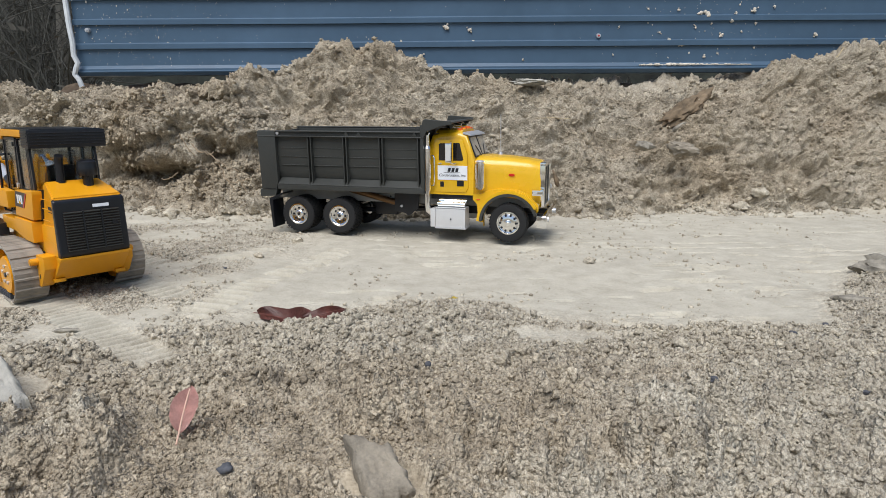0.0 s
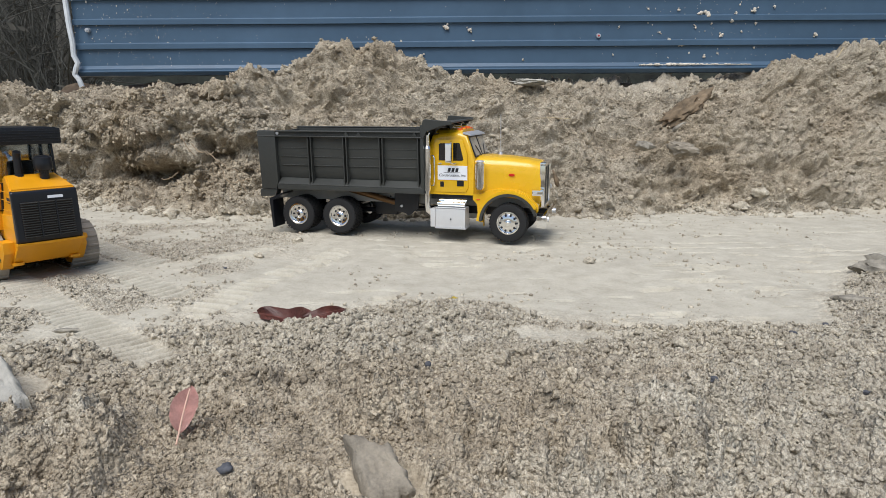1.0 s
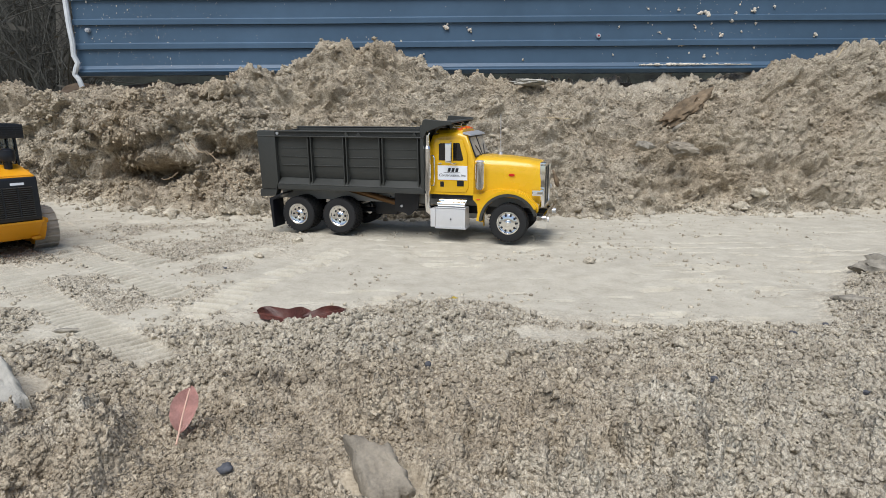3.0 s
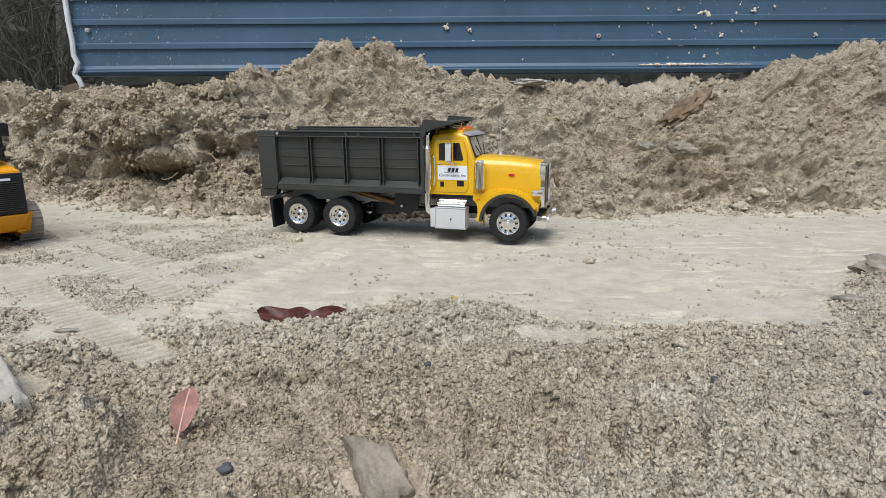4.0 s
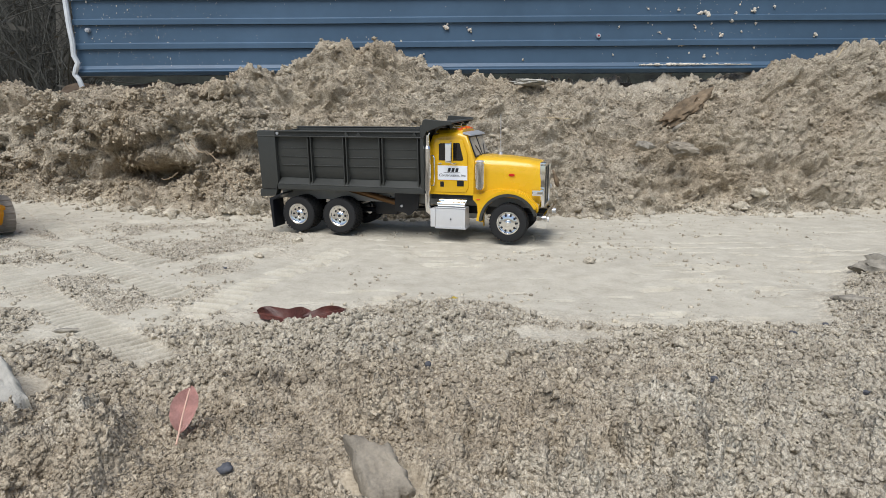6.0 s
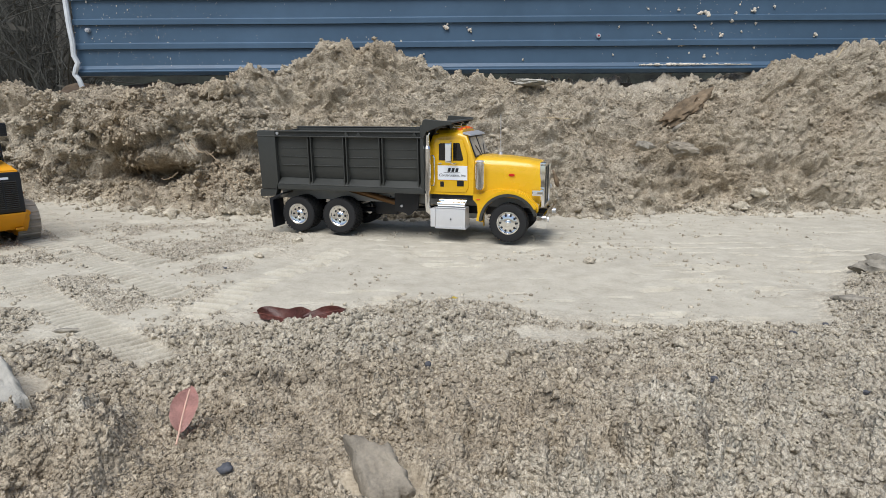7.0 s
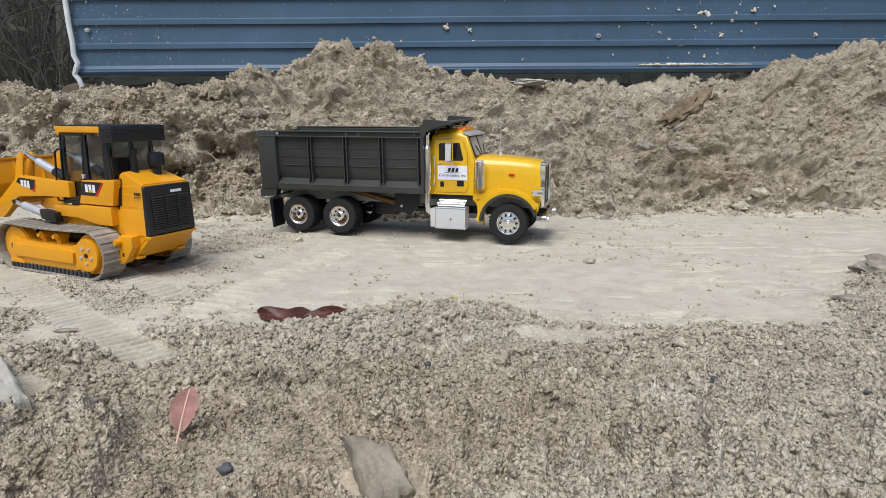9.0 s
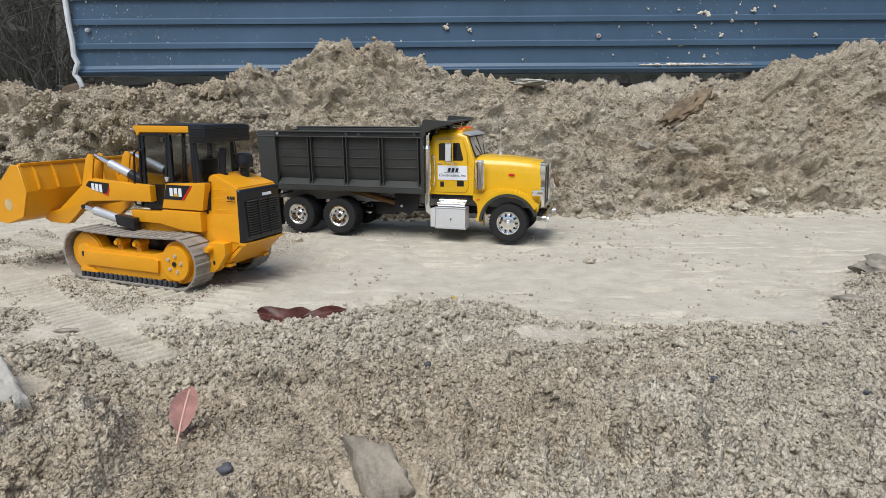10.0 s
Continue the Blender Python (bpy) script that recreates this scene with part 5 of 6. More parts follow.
def build_bucket(t):
    Y = LOADER_YELLOW
    for s in (-1, 1):
        arm = prism([(-0.010, 0.1270), (0.0950, 0.1320), (0.1010, 0.1310), (0.1160, 0.1200), (0.1600, 0.0880), (0.1900, 0.0800), (0.1930, 0.0720), (0.1820, 0.0670), (0.1480, 0.0670), (0.1300, 0.0800), (0.1080, 0.0990), (0.1020, 0.1015), (0.0450, 0.1050), (-0.010, 0.1060)],
                    s * 0.0380, s * 0.0480, 0.0012)
        arm = part("lift_arm", arm, Y, t)
        d = part("decal_panel", prism([(0.0975, 0.1292), (0.0610, 0.1272), (0.0650, 0.1105), (0.1045, 0.1225)], s * 0.0479, s * 0.0484), BLACK, arm, "black decal with plain white bars")
        for k in range(3):
            x = 0.0935 - 0.0070 * k
            part("decal_bar", prism([(x, 0.1262 - 0.0004 * k), (x - 0.0052, 0.1260 - 0.0004 * k), (x - 0.0052, 0.1165 - 0.0012 * k), (x, 0.1180 - 0.0012 * k)], s * 0.0484, s * 0.0486), PAPER, d)
        part("decal_stripe", prism([(0.0660, 0.1140), (0.0615, 0.1230), (0.0610, 0.1190), (0.0650, 0.1105), (0.0740, 0.1130)], s * 0.0484, s * 0.0486), RED, d)
        cyl = part("lift_cylinder", rod((0.0900, s * 0.050, 0.0895), (0.0460, s * 0.050, 0.0805), 0.0058, n=18, bevel=0.001), SILVER, t, "silver lift cylinder")
        part("piston_rod", rod((0.1060, s * 0.050, 0.0930), (0.0880, s * 0.050, 0.0892), 0.0034, n=14), CHROME, cyl)
        part("pin", rod((0.1080, s * 0.046, 0.0940), (0.1080, s * 0.054, 0.0940), 0.0032, n=12), BLACK, cyl)
        part("cylinder_boot", prism([(0.0480, 0.0870), (0.0460, 0.0740), (0.0150, 0.0690), (0.0150, 0.0840)], s * 0.0440, s * 0.0560, 0.001), BLACK, cyl)
        # tilt cylinder
        yt = s * 0.0300
        tc = part("tilt_cylinder", rod((0.0760, yt, 0.1515), (0.0380, yt, 0.1375), 0.0060, n=18, bevel=0.001), SILVER, t, "silver tilt cylinder")
        part("piston_rod", rod((0.1020, yt, 0.1608), (0.0740, yt, 0.1508), 0.0036, n=14), CHROME, tc)
        part("cylinder_boot", rod((0.0400, yt, 0.1382), (0.0180, yt, 0.1300), 0.0066, n=14), BLACK, tc)
        for dy in (-0.0075, 0.0075):
            part("bucket_ear", prism([(0.0965, 0.1580), (0.0985, 0.1640), (0.1045, 0.1645), (0.1100, 0.1590), (0.1240, 0.1200), (0.1180, 0.1040), (0.1080, 0.1080)], yt + dy - 0.0014, yt + dy + 0.0014, 0.0006), Y, t)
    part("cross_tube", rod((0.125, -0.040, 0.098), (0.125, 0.040, 0.098), 0.008, n=20), Y, t)
    # bucket: shell plates and sides
    b = new("bucket")
    b.parent = t
    w = 0.0840
    shell = [(0.1800, 0.1510), (0.1690, 0.1150), (0.1820, 0.0800), (0.2150, 0.0690), (0.2620, 0.0740)]
    inner = [(0.2610, 0.0765), (0.2155, 0.0720), (0.1850, 0.0820), (0.1725, 0.1150), (0.1830, 0.1500)]
    part("bucket_shell", prism(shell + inner, -w, w, 0.0006, 1), Y, b)
    part("cutting_edge", prism([(0.2560, 0.0725), (0.2560, 0.0775), (0.2740, 0.0755)], -w - 0.001, w + 0.001, 0.0003, 1), SILVER, b)
    for s in (-1, 1):
        part("bucket_side", prism([(0.1800, 0.1510), (0.1690, 0.1150), (0.1820, 0.0800), (0.2150, 0.0690), (0.2620, 0.0740), (0.2480, 0.1020), (0.1950, 0.1500)], s * w, s * (w + 0.0025), 0.0006, 1), Y, b)
        part("worn_spot", moved(rod((0, s * (w + 0.0024), 0), (0, s * (w + 0.0028), 0), 0.0085, n=7), Matrix.Translation((0.2080, 0, 0.0960))), WORN, b)
    part("top_lip", prism([(0.1770, 0.1530), (0.1775, 0.1490), (0.1830, 0.1485), (0.1850, 0.1520)], -w, w, 0.0006, 1), Y, b)
    for y in (-0.060, -0.035, 0.005, 0.040, 0.068):
        part("back_rib", prism([(0.1795, 0.1500), (0.1690, 0.1160), (0.1655, 0.1180), (0.1715, 0.1400)], y - 0.001, y + 0.001), Y, b)


sprockets = []
loader, belt_shoes = build_loader()

# t, x, y, z, heading
DRIVE = [(0.0, -0.5448, 0.8669, -0.0010, 138.4),
         (0.5, -0.6044, 0.9108, -0.0031, 139.2),
         (1.0, -0.6557, 0.9526, -0.0021, 139.6),
         (1.5, -0.6881, 0.9840, -0.0010, 139.0),
         (2.0, -0.7111, 1.0060, -0.0005, 137.6),
         (2.5, -0.7519, 1.0436, 0.0000, 138.1),
         (3.2, -0.8021, 1.0875, 0.0000, 140.1),
         (3.8, -0.8418, 1.1231, 0.0000, 141.2),
         (4.0, -0.8543, 1.1335, 0.0000, 141.5),
         (4.5, -0.8920, 1.1639, 0.0000, 141.4),
         (5.0, -0.9325, 1.1931, 0.0000, 141.4),
         (5.7, -0.9530, 1.2078, 0.0000, 141.1),
         (6.2, -0.9490, 1.2057, 0.0000, 140.6),
         (6.8, -0.9010, 1.1722, 0.0000, 140.5),
         (7.0, -0.8690, 1.1492, 0.0000, 141.7),
         (7.5, -0.7937, 1.0969, 0.0005, 146.7),
         (8.0, -0.7058, 1.0447, 0.0000, 150.3),
         (8.5, -0.6191, 0.9997, 0.0000, 153.0),
         (9.0, -0.5281, 0.9600, 0.0005, 154.9),
         (9.5, -0.4528, 0.9296, 0.0031, 156.5),
         (10.0, -0.3859, 0.9003, 0.0026, 157.9)]


def motions():
    """Drives the loader; its belts and sprockets turn with the way gone."""
    ts = [r[0] for r in DRIVE]
    walk(loader, [(t, pose(x, y, z, 0, 0, h)) for t, x, y, z, h in DRIVE])
    steps = [0.2 * k for k in range(51)]
    gone, total = [], 0.0
    for i, t in enumerate(steps):
        if i:
            a, b = steps[i - 1], t
            dx = np.interp(b, ts, [r[1] for r in DRIVE]) - np.interp(a, ts, [r[1] for r in DRIVE])
            dy = np.interp(b, ts, [r[2] for r in DRIVE]) - np.interp(a, ts, [r[2] for r in DRIVE])
            h = radians(np.interp(b, ts, [r[4] for r in DRIVE]))
            total += (dx * math.cos(h) + dy * math.sin(h)) / SIZE
        gone.append(total)
    heads = [radians(np.interp(t, ts, [r[4] for r in DRIVE]) - DRIVE[0][4]) for t in steps]
    for ob, yc, s0 in belt_shoes:
        rows = []
        for t, g, h in zip(steps, gone, heads):
            x, z, a = track_path(s0 + g - yc * h)
            rows.append((t, pose(x, yc, z, 0, a, 0)))
        walk(ob, rows)
    for ob, s in sprockets:
        walk(ob, [(t, pose(-0.067, s * 0.060, 0.0345, 0, math.degrees((g - s * 0.057 * h) / 0.0325), 0)) for t, g, h in zip(steps, gone, heads)])


# ---------------------------------------------------------------- small things on the sand
LEAF_PINK = material("dry_pink_leaf", (0.52, 0.29, 0.245), 0.5, 0, 0.3, 90, 0.4, 260)
LEAF_RIB = material("pale_leaf_rib", (0.62, 0.40, 0.30), 0.6)
# the pinkish dust patches paint the leaf's pale highlight into its colour
LEAF_DARK = material("dark_red_leaf", (0.15, 0.055, 0.042), 0.30, 0, 0.6, 50, 0.4, 260, dust=0.38, dust_color=(0.46, 0.34, 0.31))
LEAF_YELLOW = material("yellow_leaf", (0.50, 0.38, 0.05), 0.5, 0, 0.3, 90)
DARK_STONE = material("dark_pebble", (0.085, 0.088, 0.098), 0.75, 0, 0.5, 120, 0.5, 400, dust=0.2)
WOOD = material("weathered_brown_wood", (0.175, 0.128, 0.08), 0.9, 0, 0.6, 60, 1.0, 180, dust=0.22)
BARKY = material("sandy_bark", (0.21, 0.19, 0.15), 0.95, 0, 0.6, 90, 1.0, 350, dust=0.7, dust_color=(0.44, 0.40, 0.33))
ROOT = material("pale_root", (0.30, 0.23, 0.15), 0.9, 0, 0.3, 90)
STRAW = material("dry_straw", (0.55, 0.44, 0.26), 0.8)
SPLAT = material("pale_stuck_sand", (0.66, 0.60, 0.50), 0.95, 0, 0.25, 200, 1.0, 900)
SAND_PACK = material("pressed_moist_sand", (0.27, 0.235, 0.18), 0.95, 0, 0.4, 60, 1.0, 500)
SAND_PALE = material("pressed_pale_sand", (0.42, 0.40, 0.345), 0.95, 0, 0.2, 60, 1.0, 700)


def leaf_mesh(length, width, curl, wave, stem, fold=0.25):
    """A thin leaf blade along +x with a raised rib and a stem."""
    bm = bmesh.new()
    n, m = 22, 8
    rows = []
    for i in range(n + 1):
        u = i / n
        w = width / 2 * (math.sin(math.pi * u ** 0.85) ** 0.75 + 0.02)
        row = []
        for j in range(m + 1):
            q = 2 * j / m - 1
            y = q * w * (1 + 0.06 * noise.noise((u * 9, q, 3.0)))
            z = curl * math.sin(math.pi * u) * length + fold * abs(q) * w + wave * math.sin(u * 9 + q * 1.5) * (0.3 + abs(q))
            row.append(bm.verts.new((u * length, y, z)))
        rows.append(row)
    for a, b in zip(rows, rows[1:]):
        for j in range(m):
            bm.faces.new((a[j], b[j], b[j + 1], a[j + 1]))
    bmesh.ops.solidify(bm, geom=bm.faces, thickness=0.0004)
    bmesh.ops.recalc_face_normals(bm, faces=bm.faces)
    rib = pipe([(-stem, 0, 0.0)] + [(u / 10 * length, 0, curl * math.sin(math.pi * u / 10) * length + wave * math.sin(u * 0.9) * 0.3 + 0.0003) for u in range(0, 10)], 0.0006, 6)
    return bm, rib


def put_leaf(name, label, mat, rib_mat, m, *shape):
    leaf = empty(name, m, label, "leaf")
    blade, rib = leaf_mesh(*shape)
    part("blade", blade, mat, leaf)
    part("midrib", rib, rib_mat, leaf)
    return leaf


def along(p, q, up=(0, 0, 1)):
    """A pose with x from p towards q."""
    x = (Vector(q) - Vector(p)).normalized()
    y = Vector(up).cross(x).normalized()
    z = x.cross(y)
    return Matrix.Translation(p) @ Matrix((x, y, z)).transposed().to_4x4()


def rough_lump(size, seed, sub=3, sharp=0.45):
    """An uneven block, flat-sided and broken."""
    bm = bmesh.new()
    bmesh.ops.create_icosphere(bm, subdivisions=sub, radius=1)
    off = Vector((seed * 7.1, seed * 3.3, seed * 1.7))
    for v in bm.verts:
        d = 1 + sharp * noise.noise(v.co * 1.1 + off) + 0.30 * noise.noise(v.co * 2.9 + off) + 0.22 * noise.noise(v.co * 7 + off) + 0.14 * noise.noise(v.co * 15 + off)
        v.co = Vector((v.co.x * size[0], v.co.y * size[1], v.co.z * size[2])) * d
    return bm


def lump_thing(name, label, category, mat, m, size, seed, sub=3, group=""):
    ob = add_mesh(name, rough_lump(size, seed, sub), mat, angle=60)
    ob.matrix_world = m
    return tagged(ob, label, category, group)


put_leaf("fallen_leaf", "dry pink leaf lying on crumbly sand", LEAF_PINK, LEAF_RIB, along((-0.1613, 0.3532, 0.043), (-0.1662, 0.3862, 0.056), (0.1, -0.4, 0.9)), 0.039, 0.0165, 0.05, 0.0007, 0.009)
put_leaf("curled_leaf", "dark red-brown curled leaf half buried in sand", LEAF_DARK, LEAF_DARK, along((-0.215, 0.7020, 0.0045), (-0.1450, 0.6750, 0.0060), (0.1, -0.55, 0.8)), 0.086, 0.027, -0.05, 0.0036, 0.006, 0.45)
put_leaf("curled_leaf", "small dark brown curled leaf tip on sand", LEAF_DARK, LEAF_DARK, along((-0.1610, 0.6700, 0.004), (-0.1080, 0.6950, 0.013), (0, -0.85, 0.5)), 0.056, 0.015, 0.12, 0.0018, 0.002)
put_leaf("leaf_scrap", "tiny yellow leaf scrap on the lane's edge", LEAF_YELLOW, LEAF_YELLOW, along((0.006, 0.756, ground_z(0.006, 0.756) + 0.003), (0.018, 0.760, ground_z(0.018, 0.760) + 0.004)), 0.013, 0.006, 0.1, 0.0008, 0.002)
lump_thing("wood_chip", "dark flat wood chip on the sand", "wood", BARKY, pose(-0.409, 0.648, ground_z(-0.409, 0.648) + 0.002, 0, 0, 12), (0.013, 0.004, 0.0025), 2, 2)
lump_thing("bark_chunk", "grey sandy chunk of bark beside the lane", "wood", BARKY, pose(0.6230, 0.8510, 0.014, 8, 8, -28), (0.050, 0.018, 0.017), 5, 4)
lump_thing("bark_chunk", "small dark chunk of bark in sand", "wood", BARKY, pose(0.4990, 0.7370, ground_z(0.4990, 0.7370) + 0.004, 0, 0, -35), (0.022, 0.008, 0.007), 6)
lump_thing("wood_chip", "dark splinter of wood at the bank's foot", "wood", WOOD, pose(0.251, 1.40, 0.084, 20, 70, 10), (0.018, 0.006, 0.005), 3, 3)
lump_thing("bank_stone", "grey stone half buried in the bank", "stone", BARKY, pose(0.478, 1.515, 0.151, 0, 10, 20), (0.022, 0.014, 0.011), 14, 3)
lump_thing("sand_block", "brown broken block of moist sand", "sand block", SAND_PACK, pose(0.566, 1.510, 0.143, 0, 12, -15), (0.030, 0.018, 0.016), 15, 4)
lump_thing("pale_slab", "pale flat slab lying on the bank's crest", "slab", SAND_PALE, pose(0.227, 1.740, 0.306, 0, 0, 4), (0.045, 0.024, 0.008), 16, 4)
lump_thing("wood_block", "broken brown wooden block stuck in the bank", "wood", WOOD, along((0.5651, 1.65, 0.2028), (0.6716, 1.64, 0.2864)) @ pose(0.060, 0, -0.006, 35), (0.064, 0.030, 0.020), 8, 4)
lump_thing("wood_block", "small grey splinter of wood in the bank", "wood", BARKY, along((0.5899, 1.61, 0.1923), (0.6354, 1.6, 0.2217)), (0.022, 0.009, 0.005), 9)


def sand_slab(label, mat, corners, depth, seed):
    """A broken slab of pressed sand: a nearly flat face with ragged edges, and its thickness behind."""
    rnd = random.Random(seed)
    a, b, c, d = [Vector(p) for p in corners]
    back = (b - a).cross(d - a).normalized()
    back = -back if back.z > 0 else back
    n = 26
    bm = bmesh.new()
    front, rear = [], []
    for i in range(n + 1):
        u = i / n
        f, r = [], []
        for j in range(n + 1):
            v = j / n
            ragged = 0.22 * noise.noise((u * 6, v * 6, seed)) * (max(abs(u - 0.5), abs(v - 0.5)) * 2) ** 4
            p = a.lerp(b, u).lerp(d.lerp(c, u), v)
            p = p + (p - (a + b + c + d) / 4) * ragged
            edge = max(0.0, max(abs(u - 0.5), abs(v - 0.5)) * 2 - 0.82) / 0.18
            p = p + back * (0.0035 * edge * edge + 0.0034 * noise.noise((u * 3, v * 3, seed + 3)) + 0.0012 * noise.noise((u * 11, v * 11, seed)))
            f.append(bm.verts.new(p))
            r.append(bm.verts.new(p + back * depth))
        front.append(f)
        rear.append(r)
    for i in range(n):
        for j in range(n):
            bm.faces.new((front[i][j], front[i + 1][j], front[i + 1][j + 1], front[i][j + 1]))
            bm.faces.new((rear[i][j], rear[i][j + 1], rear[i + 1][j + 1], rear[i + 1][j]))
    for i in range(n):
        for p, q in (((i, 0), (i + 1, 0)), ((i + 1, n), (i, n)), ((0, i + 1), (0, i)), ((n, i), (n, i + 1))):
            bm.faces.new((front[p[0]][p[1]], rear[p[0]][p[1]], rear[q[0]][q[1]], front[q[0]][q[1]]))
    bmesh.ops.recalc_face_normals(bm, faces=bm.faces)
    return tagged(add_mesh("sand_slab", bm, mat, angle=50), label, "sand slab")


sand_slab("smooth slab of pressed sand among crumbs", SAND_PACK, [(-0.055, 0.321, 0.062), (-0.029, 0.314, 0.058), (-0.014, 0.286, 0.05), (-0.038, 0.28, 0.04)], 0.012, 11)
sand_slab("pale smooth slab of pressed sand", SAND_PALE, [(-0.44, 0.553, 0.034), (-0.368, 0.496, 0.036), (-0.299, 0.421, 0.036), (-0.315, 0.393, 0.03)], 0.012, 12)
for i, (x, y, r) in enumerate([(-0.122, 0.320, 0.0048), (0.206, 0.447, 0.0040), (0.360, 0.617, 0.0042), (0.255, 0.520, 0.0030), (0.31, 0.43, 0.0032), (-0.012, 0.470, 0.0036), (0.42, 0.66, 0.0036), (-0.33, 0.93, 0.0030)]):
    lump_thing("pebble", "small dark grey pebble in the sand", "pebble", DARK_STONE, pose(x, y, ground_z(x, y) + r * 0.5, 0, 0, 50 * i), (r * 0.95, r * 0.75, r * 0.6), 20 + i, 2, "dark pebbles in the sand")
for i, (x, y, r) in enumerate([(-0.263, 1.118, 0.0075), (0.478, 1.440, 0.013), (0.700, 1.475, 0.014), (0.745, 1.480, 0.016), (0.60, 1.46, 0.010), (0.35, 1.405, 0.010), (-0.36, 1.38, 0.009), (-0.30, 1.005, 0.007), (0.23, 0.965, 0.008),
                               (-0.62, 1.43, 0.014), (-0.68, 1.46, 0.013), (-0.54, 1.40, 0.012), (-0.74, 1.47, 0.012), (0.89, 1.47, 0.013), (1.0, 1.45, 0.012), (0.21, 1.36, 0.009), (-0.84, 1.54, 0.012)]):
    lump_thing("sand_lump", "lump of clotted sand lying at the bank", "sand lump", SAND_CLOD, pose(x, y, ground_z(x, y) + r * 0.35, 0, 0, 70 * i), (r * 1.3, r, r * 0.75), 40 + i, 3, "loose sand lumps")


def strand(p, q, sag, r, seed, mat, name, label, category):
    """A thin crooked strand from p to q."""
    rnd = random.Random(seed)
    p, q = Vector(p), Vector(q)
    pts = [p.lerp(q, k / 9) + Vector((rnd.uniform(-1, 1), rnd.uniform(-0.5, 0.2), rnd.uniform(-1, 1))) * sag * 0.35 + Vector((0, -sag * 0.4, -sag)) * math.sin(math.pi * k / 9) for k in range(10)]
    return tagged(add_mesh(name, pipe(pts, r, 6), mat), label, category, "roots and straws in the bank")


for i, (p, q, sag, r) in enumerate([((-0.585, 1.425, 0.185), (-0.545, 1.415, 0.130), 0.006, 0.0011), ((-0.555, 1.42, 0.160), (-0.500, 1.40, 0.145), 0.010, 0.0013), ((-0.52, 1.40, 0.150), (-0.445, 1.385, 0.105), 0.008, 0.0010),
                                    ((-0.63, 1.42, 0.085), (-0.585, 1.40, 0.098), 0.006, 0.0010), ((-0.49, 1.395, 0.120), (-0.455, 1.375, 0.065), 0.006, 0.0010), ((-0.56, 1.41, 0.175), (-0.53, 1.41, 0.190), 0.004, 0.0010),
                                    ((-0.45, 1.385, 0.100), (-0.425, 1.37, 0.060), 0.006, 0.0009), ((-0.475, 1.39, 0.085), (-0.42, 1.375, 0.090), 0.006, 0.0009)]):
    strand(p, q, sag, r, i, ROOT, "root", "thin pale root hanging from the bank", "root")
strand((-0.085, 1.495, 0.180), (-0.050, 1.500, 0.195), -0.006, 0.0008, 31, STRAW, "straw", "dry straw on the bank", "straw")
strand((0.215, 1.50, 0.215), (0.300, 1.51, 0.212), -0.003, 0.0006, 32, STRAW, "straw", "dry straw on the bank", "straw")
strand((1.015, 1.70, 0.365), (1.030, 1.70, 0.390), 0.002, 0.0012, 33, STRAW, "straw", "pale dry straw on top of the bank", "straw")


# ---------------------------------------------------------------- sand stuck to the siding, screws
SIDING_POSE = pose(-1.084, 1.95, 0.341, 0, -0.32, 0)


def fence_at(u, v):
    """A spot on the siding: metres along it and up it."""
    return SIDING_POSE @ Vector((u, -0.001, v))


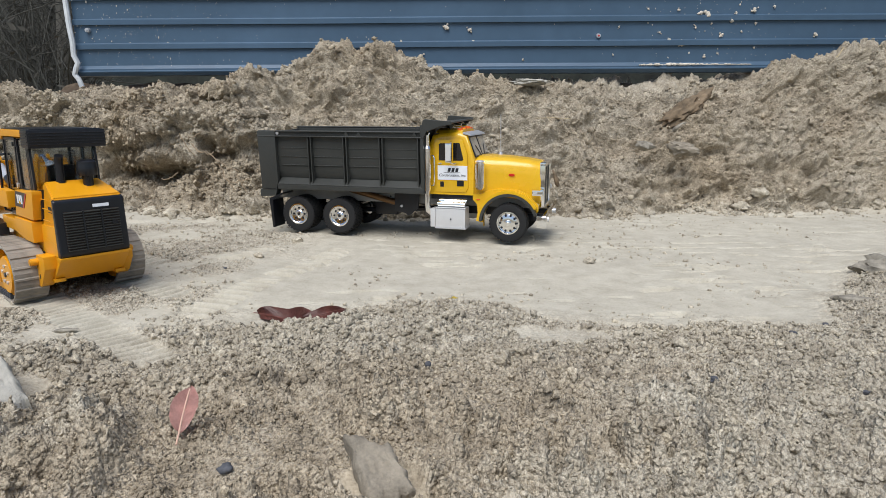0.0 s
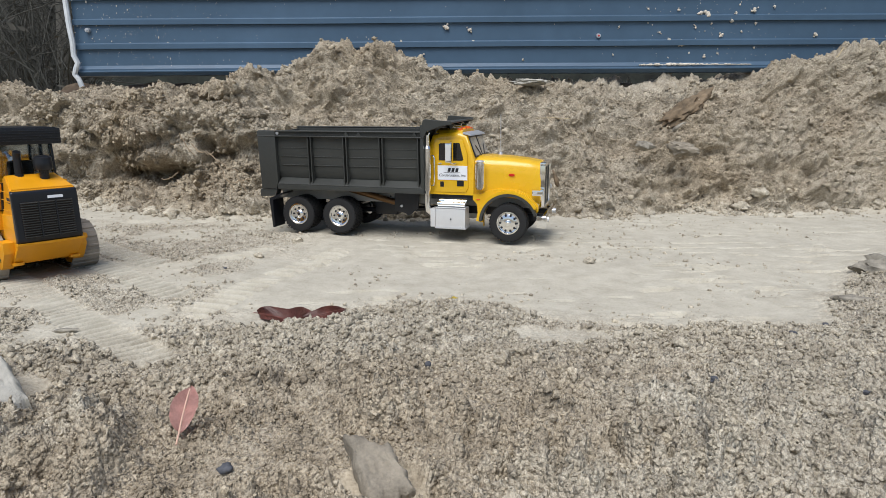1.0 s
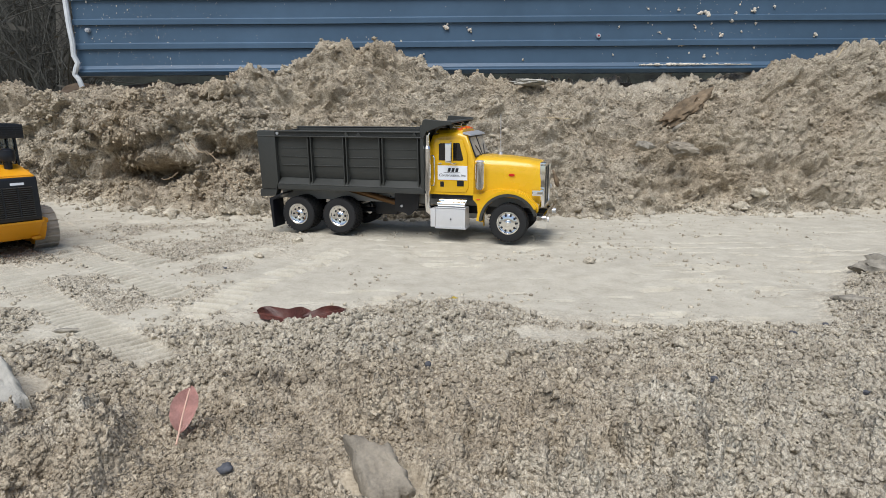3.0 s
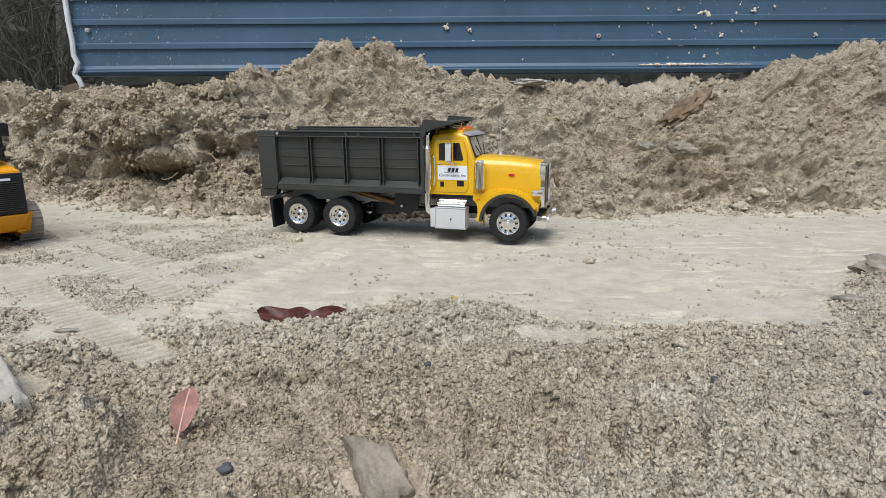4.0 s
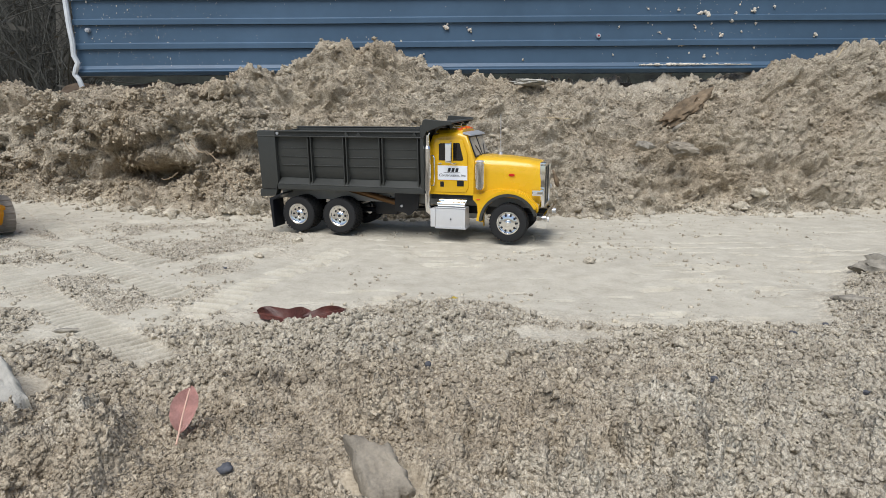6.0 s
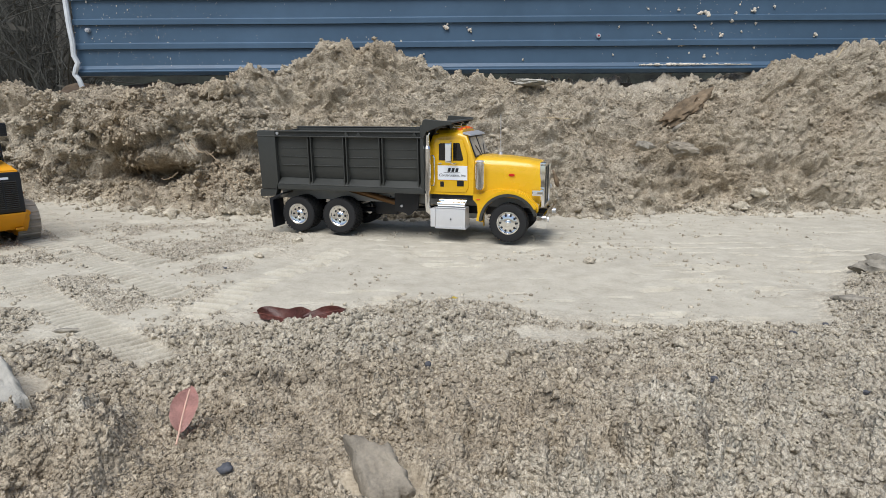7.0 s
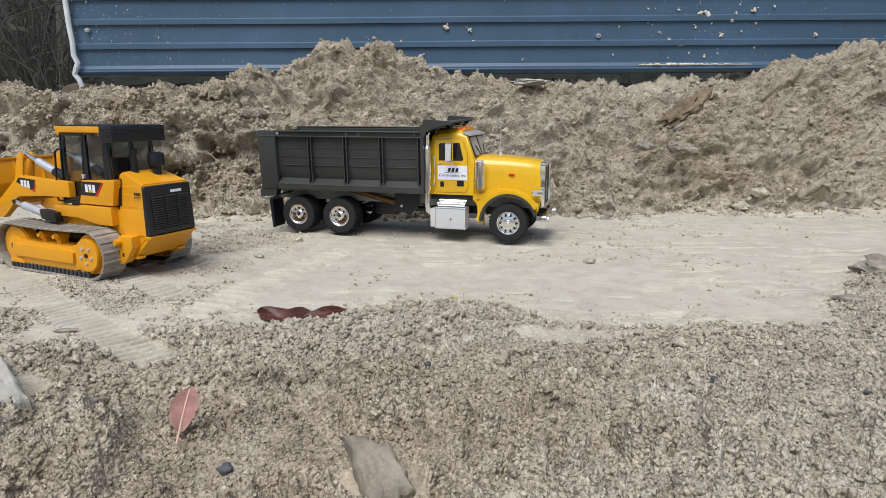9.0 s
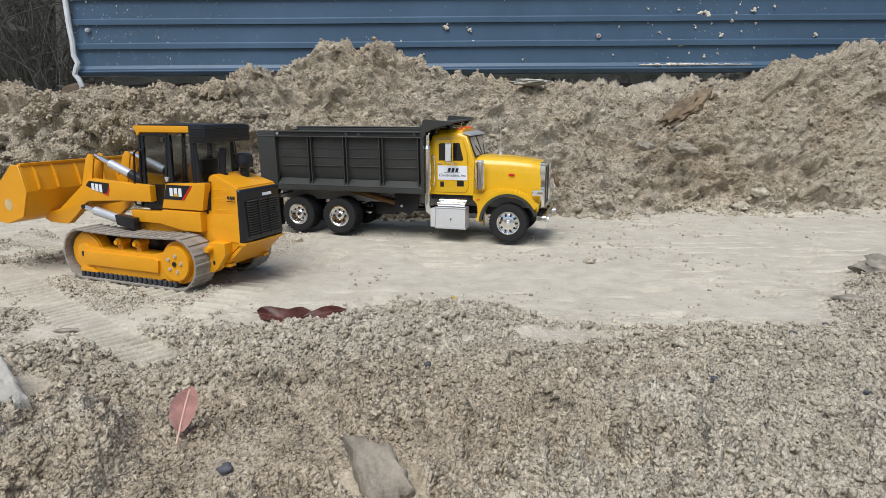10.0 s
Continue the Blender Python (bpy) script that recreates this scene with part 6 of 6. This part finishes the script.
def build_splats():
    spots = [(1.096, 0.121, 8), (1.163, 0.116, 6), (1.850, 0.149, 11), (1.928, 0.142, 9), (1.903, 0.096, 6), (1.993, 0.165, 7), (1.780, 0.076, 8), (1.748, 0.081, 6), (2.177, 0.097, 6),
             (2.000, 0.129, 4), (1.822, 0.118, 4), (1.857, 0.037, 5), (1.773, 0.166, 4), (1.683, 0.171, 3), (1.174, 0.081, 4), (1.027, 0.048, 3), (0.962, 0.086, 3), (1.600, 0.120, 3),
             (2.083, 0.146, 3), (1.587, 0.043, 3), (2.001, 0.059, 3), (1.895, 0.044, 3), (1.81, 0.14, 3), (1.87, 0.128, 3), (1.94, 0.158, 4), (1.72, 0.105, 3), (1.84, 0.07, 3), (1.96, 0.105, 3), (1.32, 0.03, 3), (2.05, 0.175, 4)]
    shapes = []
    for k in range(4):
        rk = random.Random(90 + k)
        grains = [moved(rough_lump((q, q * 0.7, q), 60 + 7 * k + g, 2, 0.6), Matrix.Translation((rk.gauss(0, 0.55), -0.2, rk.gauss(0, 0.5))))
                  for g, q in enumerate((0.62, 0.5, 0.45, 0.4, 0.34, 0.3, 0.25, 0.2, 0.16))]
        ob = add_mesh("sand_splat", merge(*grains), SPLAT, angle=60)
        tagged(ob, "small clump of sand stuck to blue siding", "sand splat", "sand splats on the siding")
        shapes.append(ob)
    rnd = random.Random(4)
    for i, (u, v, mm) in enumerate(spots):
        p = fence_at(u, v)
        m = Matrix.Translation(p) @ pose(0, 0, 0, 0, rnd.uniform(0, 360), 0) @ Matrix.Scale(mm * 0.00112, 4)
        ob = shapes[i] if i < 4 else shapes[i % 4].copy()
        if i >= 4:
            scene.collection.objects.link(ob)
        ob.matrix_world = m
    # a ridge of sand lying on the bottom flange, and fine specks
    parts = []
    for k in range(110):
        u = 1.665 + 0.33 * k / 109 + rnd.uniform(-0.004, 0.004)
        r = 0.0014 + 0.0036 * rnd.random() ** 2 * (1 - abs(k - 30) / 100)
        parts.append(moved(rough_lump((r * 1.6, r, r * 0.9), 100 + k, 2), Matrix.Translation(SIDING_POSE @ Vector((u, -0.006 - 0.004 * rnd.random(), 0.0115 + r * 0.5)))))
    tagged(add_mesh("sand_ridge", merge(*parts), SPLAT, angle=60), "line of sand lying on the siding's bottom flange", "sand", kind="stuff")
    parts = []
    for k in range(420):
        u = rnd.choice((rnd.gauss(1.85, 0.16), rnd.uniform(0.0, 2.4), abs(rnd.gauss(0.0, 0.22)), abs(rnd.gauss(0.0, 0.3))))
        r = rnd.uniform(0.0004, 0.0010) * (1 + 1.0 * (k % 13 == 0))
        parts.append(moved(rough_lump((r, r * 0.5, r * rnd.uniform(0.9, 2.4)), 200 + k % 9, 1), Matrix.Translation(fence_at(u, rnd.uniform(0.02, 0.22)))))
    tagged(add_mesh("sand_specks", merge(*parts), SPLAT, angle=60), "fine sand specks stuck to blue siding", "sand", kind="stuff")


build_splats()


def build_screws():
    fence = scene.objects["siding_fence"]
    for u, v, mat in ((1.541, 0.096, RED), (0.044, 0.121, SILVER)):
        sc = part("screw", rod((u, 0.004, v), (u, -0.007, v), 0.0075, 0.0060, 18), SILVER, fence, "screw with washer")
        part("screw_head", rod((u, -0.007, v), (u, -0.011, v), 0.0030, 0.0026, 6), mat, sc)


build_screws()
# dark soil strip under the siding
soil = bmesh.new()
nx, ny = 120, 6
grid = [[soil.verts.new((-1.15 + 2.6 * i / nx, 1.90 + 0.10 * j / ny, 0.262 + 0.05 * j / ny + 0.0 * i + 0.012 * noise.noise((i * 0.35, j * 0.8, 0)))) for j in range(ny + 1)] for i in range(nx + 1)]
for a, b in zip(grid, grid[1:]):
    for j in range(ny):
        soil.faces.new((a[j], b[j], b[j + 1], a[j + 1]))
bmesh.ops.solidify(soil, geom=soil.faces, thickness=0.03)
tagged(add_mesh("soil_strip", soil, SOIL), "dark moist soil under the siding's edge", "soil", kind="structure")


# ---------------------------------------------------------------- woods beyond the siding's end
def limb(bm, pts, r0, r1, n=7):
    rings = []
    for i, p in enumerate(pts):
        d = (pts[min(i + 1, len(pts) - 1)] - pts[max(i - 1, 0)]).normalized()
        side = d.cross(Vector((0.37, 0.91, 0.17))).normalized()
        up = side.cross(d)
        r = r0 + (r1 - r0) * i / (len(pts) - 1)
        rings.append([bm.verts.new(p + r * (math.cos(6.2832 * k / n) * side + math.sin(6.2832 * k / n) * up)) for k in range(n)])
    for a, b in zip(rings, rings[1:]):
        for k in range(n):
            bm.faces.new((a[k], a[(k + 1) % n], b[(k + 1) % n], b[k]))


def crooked(rnd, p, d, length, bend, n=8):
    pts, q, d = [p.copy()], p.copy(), d.normalized()
    for _ in range(n):
        d = (d + Vector((rnd.uniform(-1, 1), rnd.uniform(-1, 1), rnd.uniform(-1, 1))) * bend).normalized()
        q = q + d * (length / n)
        pts.append(q.copy())
    return pts


def build_woods():
    rnd = random.Random(21)
    for i in range(13):
        y = 3.2 + 0.55 * i
        x = -y * (0.575 + 0.14 * ((i * 0.618) % 1.0))
        r = rnd.uniform(0.035, 0.085)
        t = empty("tree", pose(x, y, 0.22), "grey bare tree trunk in dark woods", "tree", "trees in the woods")
        bm = bmesh.new()
        trunk = crooked(rnd, Vector((0, 0, 0)), Vector((rnd.uniform(-0.12, 0.12), 0, 1)), 3.6, 0.05, 10)
        limb(bm, trunk, r, r * 0.5, 10)
        part("trunk", bm, BARK, t)
        crown = bmesh.new()
        for k in range(16):
            p = trunk[rnd.randint(1, 9)]
            pts = crooked(rnd, p, Vector((rnd.uniform(-1, 1), rnd.uniform(-1, 1), rnd.uniform(-0.2, 0.9))), rnd.uniform(0.5, 1.3), 0.25)
            limb(crown, pts, r * 0.16, 0.003, 5)
            for _ in range(3):
                limb(crown, crooked(rnd, pts[rnd.randint(2, 7)], Vector((rnd.uniform(-1, 1), rnd.uniform(-1, 1), rnd.uniform(-0.6, 0.6))), rnd.uniform(0.2, 0.6), 0.3, 6), 0.006, 0.0015, 4)
        part("crown", crown, TWIG, t)
    bm = bmesh.new()
    for k in range(1000):
        y = rnd.uniform(2.5, 6.0)
        x = -y * rnd.uniform(0.55, 0.78)
        pts = crooked(rnd, Vector((x, y, 0.2)), Vector((rnd.uniform(-0.7, 0.7), rnd.uniform(-0.5, 0.5), 1)), rnd.uniform(0.3, 1.5), 0.28, 9)
        limb(bm, pts, 0.0012 + 0.004 * rnd.random() ** 2, 0.0008, 4)
        limb(bm, crooked(rnd, pts[4], Vector((rnd.uniform(-1, 1), rnd.uniform(-1, 1), 0.3)), 0.4, 0.3, 5), 0.0022, 0.0008, 4)
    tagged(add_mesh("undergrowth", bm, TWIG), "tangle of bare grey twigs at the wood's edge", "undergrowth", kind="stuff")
    bm = bmesh.new()
    for k in range(2600):
        y = rnd.uniform(2.4, 7.0)
        c = Vector((-y * rnd.uniform(0.54, 0.80), y, 0.22 + rnd.uniform(0, 0.9) ** 1.6 * (0.5 + 0.12 * y)))
        s = rnd.uniform(0.008, 0.024)
        a, b = Vector((rnd.uniform(-1, 1), rnd.uniform(-1, 1), rnd.uniform(-1, 1))).normalized() * s, Vector((rnd.uniform(-1, 1), rnd.uniform(-1, 1), rnd.uniform(-1, 1))).normalized() * s * 0.5
        bm.faces.new([bm.verts.new(c + v) for v in (-a, b, a, -b)])
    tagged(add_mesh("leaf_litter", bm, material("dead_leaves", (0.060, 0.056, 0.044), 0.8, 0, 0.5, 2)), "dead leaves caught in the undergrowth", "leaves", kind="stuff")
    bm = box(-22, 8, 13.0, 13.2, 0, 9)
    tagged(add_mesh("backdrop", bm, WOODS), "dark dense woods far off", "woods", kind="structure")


build_woods()


motions()
